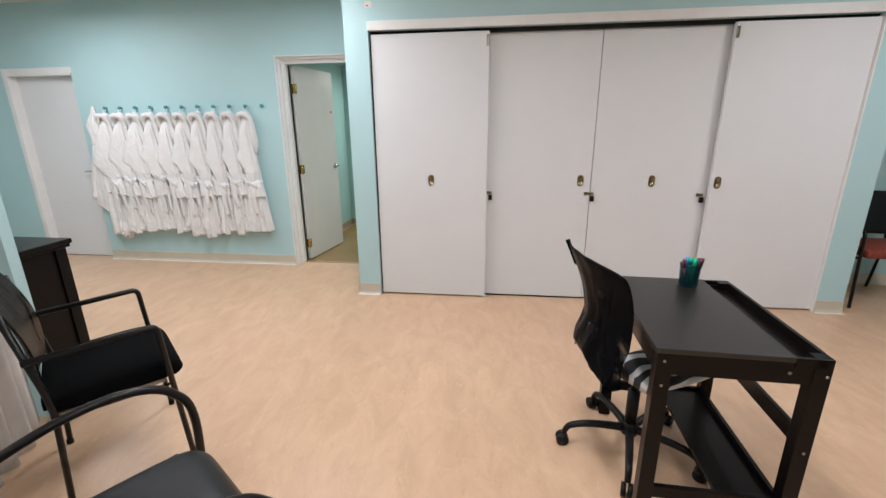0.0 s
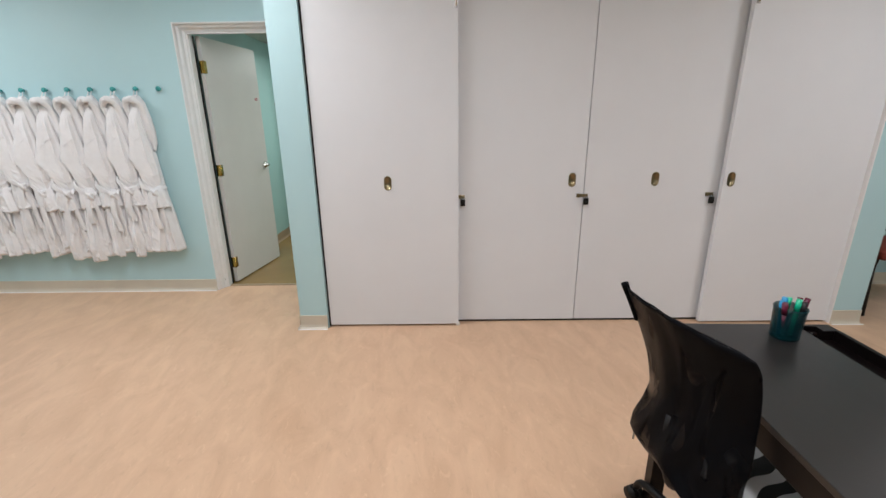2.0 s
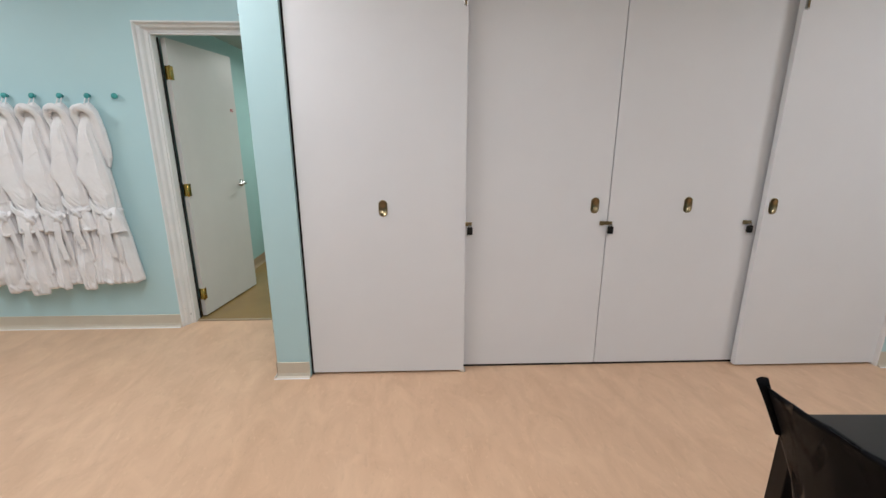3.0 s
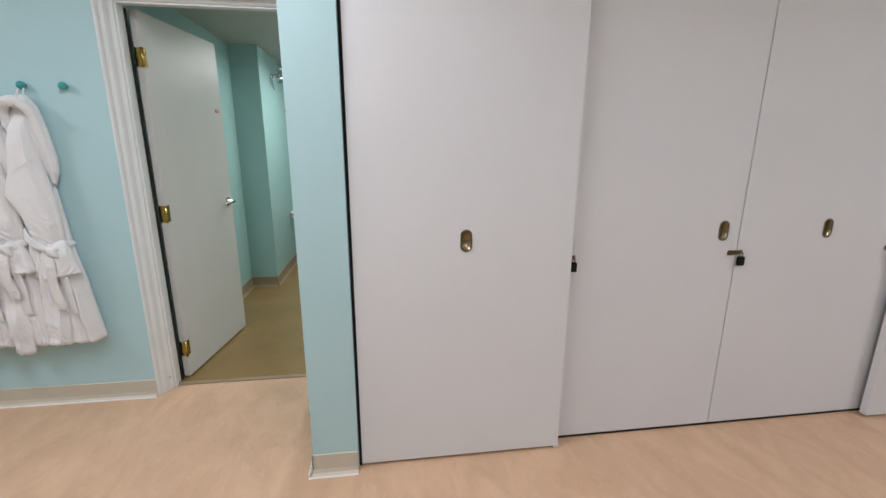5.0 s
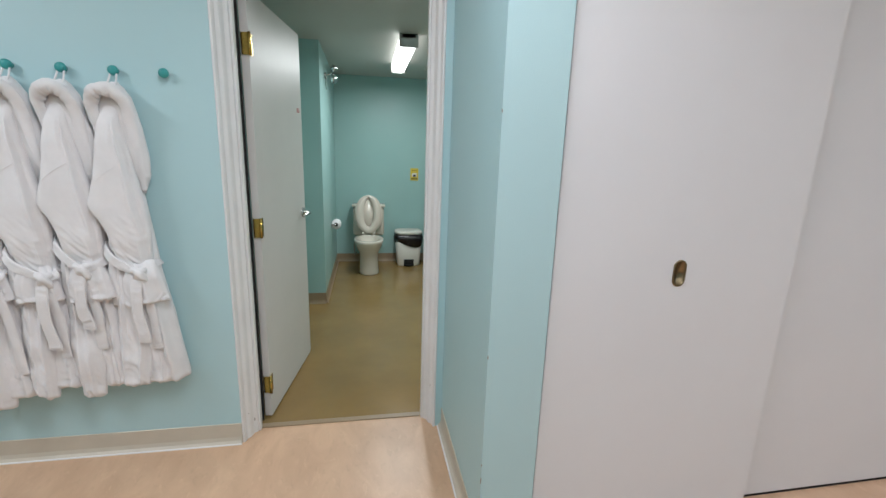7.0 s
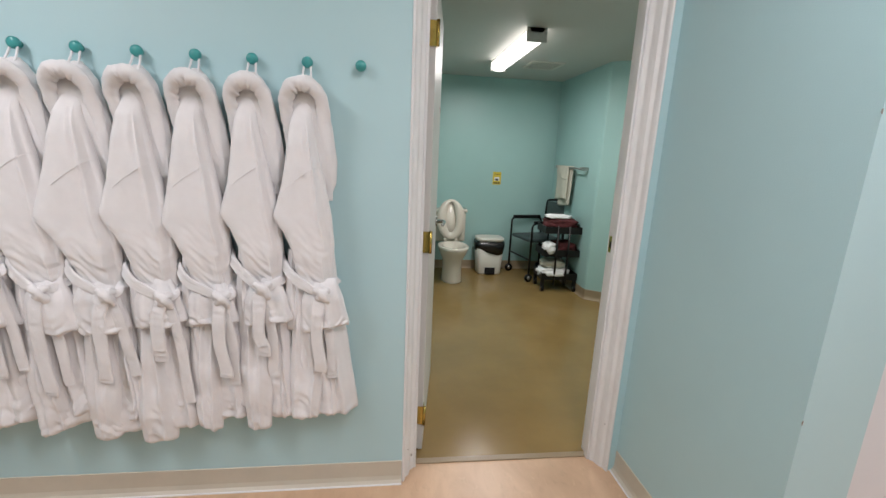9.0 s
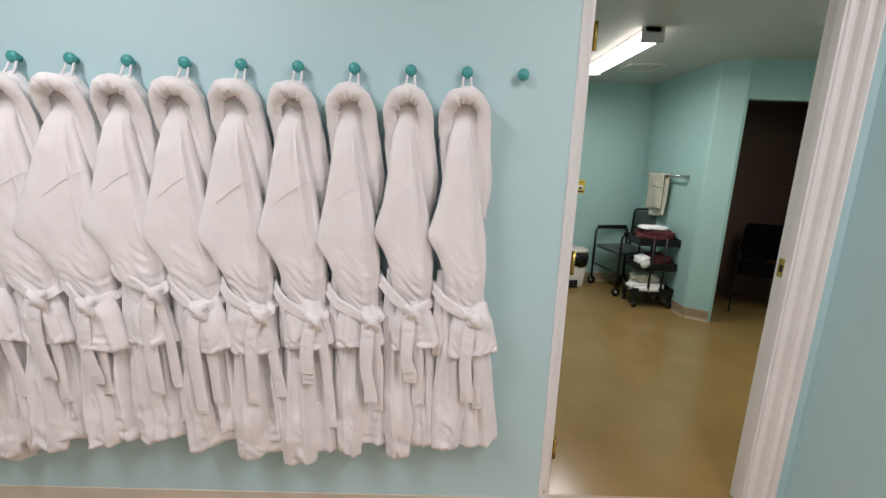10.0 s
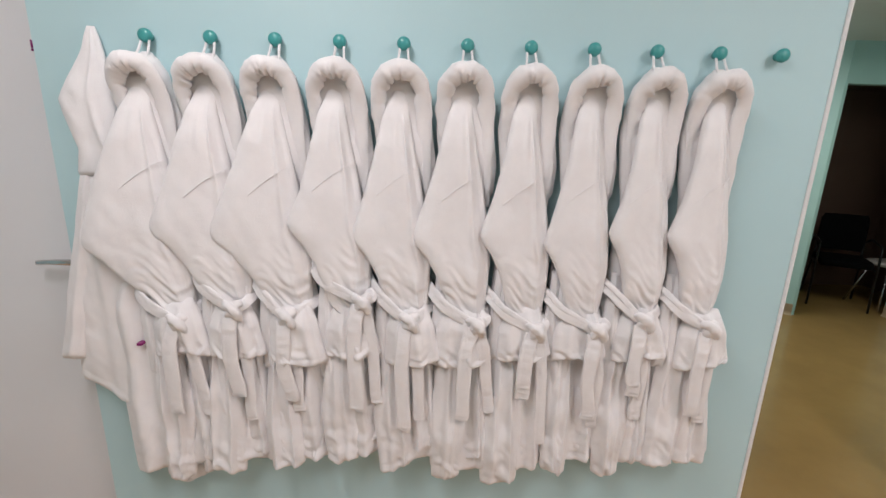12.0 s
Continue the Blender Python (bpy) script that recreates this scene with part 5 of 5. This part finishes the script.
for sx in (-1, 1):
    for sy in (-1, 1):
        x0 = sx * (HX - 0.0255) + (0.006 if sx < 0 else 0)
        y0 = sy * (HY - 0.0225)
        part("leg", bx(x0 - 0.0255, x0 + 0.0255, y0 - 0.0225, y0 + 0.0225, 0, HZ - (0.0182 if sx < 0 else 0.001), r=0.002), "espresso", dk)
part("side_stretcher", bx(HX - 0.03, HX - 0.012, -HY + 0.045, HY - 0.045, 0.40, 0.46, r=0.002), "espresso", dk)
part("back_stretcher", bx(-HX + 0.045, HX - 0.045, HY - 0.03, HY - 0.012, 0.14, 0.19, r=0.002), "espresso", dk)
part("front_stretcher", bx(-HX + 0.045, HX - 0.045, -HY + 0.012, -HY + 0.03, 0.14, 0.19, r=0.002), "espresso", dk)
part("low_shelf", box(bx(0.02, 0.215, -HY + 0.03, HY - 0.03, 0.16, 0.175), 0.20, 0.215, -HY + 0.03, HY - 0.03, 0.175, 0.20), "espresso", dk)
bm = bmesh.new()
for x, z in ((-HX + 0.030, 0.70), (-HX + 0.030, 0.61), (HX - 0.012, 0.685), (0.14, 0.69), (HX - 0.02, 0.40)):
    tube(bm, [(x, -HY - 0.0015, z), (x, -HY + 0.002, z)], 0.005, 12)
part("screw_cap", bm, "steel", dk, "row of metal screw caps", True)

pc = thing("pen_cup", 1.012, 2.04, HZ, "teal wire-mesh pen cup on the desk", "pen cup")
bm = lathe([(0, 0.036), (0.004, 0.038), (0.095, 0.042), (0.098, 0.044), (0.101, 0.042), (0.095, 0.040), (0.008, 0.034)], 28)
part("cup", bm, "teal", pc, smooth=True)
for k, (dx, dy, mt, tilt) in enumerate(((-0.02, 0.0, "blue", -6), (-0.008, 0.015, "blue", -2), (0.006, -0.012, "green", 3), (0.0, 0.02, "green", 5), (0.018, 0.01, "purple", 9), (0.024, -0.004, "purple", 12), (0.014, -0.018, "ink", 6), (-0.018, -0.016, "purple", -11))):
    p = thing("marker_pen", pc.location.x + dx, pc.location.y + dy, HZ + 0.012, {"blue": "blue capped marker pen", "green": "green capped marker pen", "purple": "purple capped marker pen", "ink": "black capped marker pen"}[mt] + " standing in the mesh cup", "pen", "pens in the cup")
    p.matrix_basis = pose(pc.location.x + dx, pc.location.y + dy, HZ + 0.012, -tilt * 0.3, tilt, 0)
    part("barrel", tb([(0, 0, 0), (0, 0, 0.075)], 0.0065, 10), mt, p, smooth=True)
    part("cap", tb([(0, 0, 0.075), (0, 0, 0.108 + 0.004 * (k % 3))], 0.0078, 10), mt, p, smooth=True)

# ---- office chair ----
oc = thing("office_chair", 0.784, 1.867, 0, "black mesh-backed office chair on castors with a zebra seat cover", "office chair", rz=119.4)
part("hub", lathe([(0.075, 0.02), (0.08, 0.036), (0.125, 0.036), (0.135, 0.028), (0.14, 0.02)], 24), "plastic", oc, smooth=True)
part("gas_column", tb([(0, 0, 0.13), (0, 0, 0.30)], 0.026, 18), "plastic", oc, smooth=True)
part("piston", tb([(0, 0, 0.30), (0, 0, 0.41)], 0.014, 14), "chrome", oc, smooth=True)
for k in range(5):
    a = math.radians(72 * k + 62.6)
    c, s = math.cos(a), math.sin(a)
    lg = part("star_leg", tb([(0.03 * c, 0.03 * s, 0.105), (0.17 * c, 0.17 * s, 0.115), (0.265 * c, 0.265 * s, 0.10), (0.292 * c, 0.292 * s, 0.06)], lambda q: 0.019 - 0.007 * q, 10, smooth_steps=6), "plastic", oc, smooth=True)
    ox, oy = 0.298 * c, 0.298 * s
    w = part("castor", tb([(ox - s * 0.022 - 0.0, oy + c * 0.022, 0.028), (ox - s * 0.004, oy + c * 0.004, 0.028)], 0.028, 18), "plastic", oc, smooth=True)
    part("wheel", tb([(ox + s * 0.022, oy - c * 0.022, 0.028), (ox + s * 0.004, oy - c * 0.004, 0.028)], 0.028, 18), "plastic", w, smooth=True)
part("seat_mechanism", bx(-0.07, 0.07, -0.1, 0.12, 0.405, 0.44, r=0.01), "plastic", oc)
rings = []
for j in range(17):
    f = j / 16
    y = -0.25 + 0.42 * f
    e = max(0.2, math.sin(math.pi * min(0.97, max(0.03, f)))) ** 0.35
    rings.append([(-0.10 + 0.13 * (0.9 + 0.1 * e) * math.copysign(abs(math.cos(a)) ** 0.5, math.cos(a)), y, 0.470 + 0.032 * e * math.sin(a)) for a in [2 * math.pi * k / 36 for k in range(36)]])
part("seat", loft(bmesh.new(), rings), "zebra", oc, "zebra-print seat cover", True)
rings = []
BL = [(-0.09, -0.100), (-0.06, -0.080), (0.0, 0.0), (0.07, 0.085), (0.10, 0.125), (0.15, 0.170), (0.25, 0.170), (0.36, 0.155), (0.48, 0.145), (0.65, 0.165), (0.88, 0.203), (1.0, 0.221)]
BR = [(-0.09, -0.122), (-0.06, -0.136), (0.02, -0.128), (0.08, -0.125), (0.2, -0.125), (0.3, -0.135), (0.5, -0.125), (0.7, -0.122), (0.9, -0.120), (0.97, -0.112), (1.0, -0.08)]
for j in range(41):
    f = -0.09 + 1.09 * j / 40
    xl, xr = np.interp(f, [q[0] for q in BL], [q[1] for q in BL]), np.interp(f, [q[0] for q in BR], [q[1] for q in BR])
    e = math.sin(math.pi * min(0.985, max(0.015, j / 40))) ** 0.25
    ring = []
    for k in range(48):
        c, sn = math.cos(2 * math.pi * k / 48), math.sin(2 * math.pi * k / 48)
        g = max(0, f)
        yc = 0.252 + 0.02 * math.cos(f * 5.0) + 0.035 * f ** 3 - 0.045 * c * c + (0.010 * noise.noise((c * 4 + f, f * 2.4, 3.0)) + 0.009 * max(0, 1 - abs(f - 0.25) / 0.5) * math.sin(c * 9 + f * 7 + 2 * noise.noise((c * 2, f * 3, 1.0)))) * (1 - c * c)
        ring.append(((xl + xr) / 2 + (xl - xr) / 2 * c, yc + 0.009 * e * sn, 0.475 + 0.44 * f + g ** 3 * (0.020 + 0.025 * c + 0.014 * (1 - c * c))))
    rings.append(ring)
part("backrest", loft(bmesh.new(), rings), "meshback", oc, "black mesh back", True)
part("back_edge", tb([(0.190, 0.222, 0.865), (0.208, 0.238, 0.925), (0.222, 0.250, 0.968)], lambda q: 0.006 + 0.004 * q, 10, smooth_steps=4), "black", oc, smooth=True)
part("zip_pull", tb([(0.152, 0.222, 0.530), (0.153, 0.222, 0.500)], 0.003, 8), "steel", oc)
part("back_bar", tb([(0, 0.1, 0.42), (0.02, 0.23, 0.43), (0.045, 0.25, 0.56), (0.045, 0.24, 0.66)], 0.014, 10, corner=0.05, flat=0.6), "plastic", oc, smooth=True)

# ---- small things on the walls ----
sw = thing("wall_sign", -0.84, CY, 2.30, "small white printed label above the closet", "label")
part("card", bx(-0.025, 0.025, -0.002, 0, -0.012, 0.03), "pale", sw)
part("print", bx(-0.014, 0.004, -0.003, -0.0018, -0.004, 0.004), "redink", sw, "small red mark")
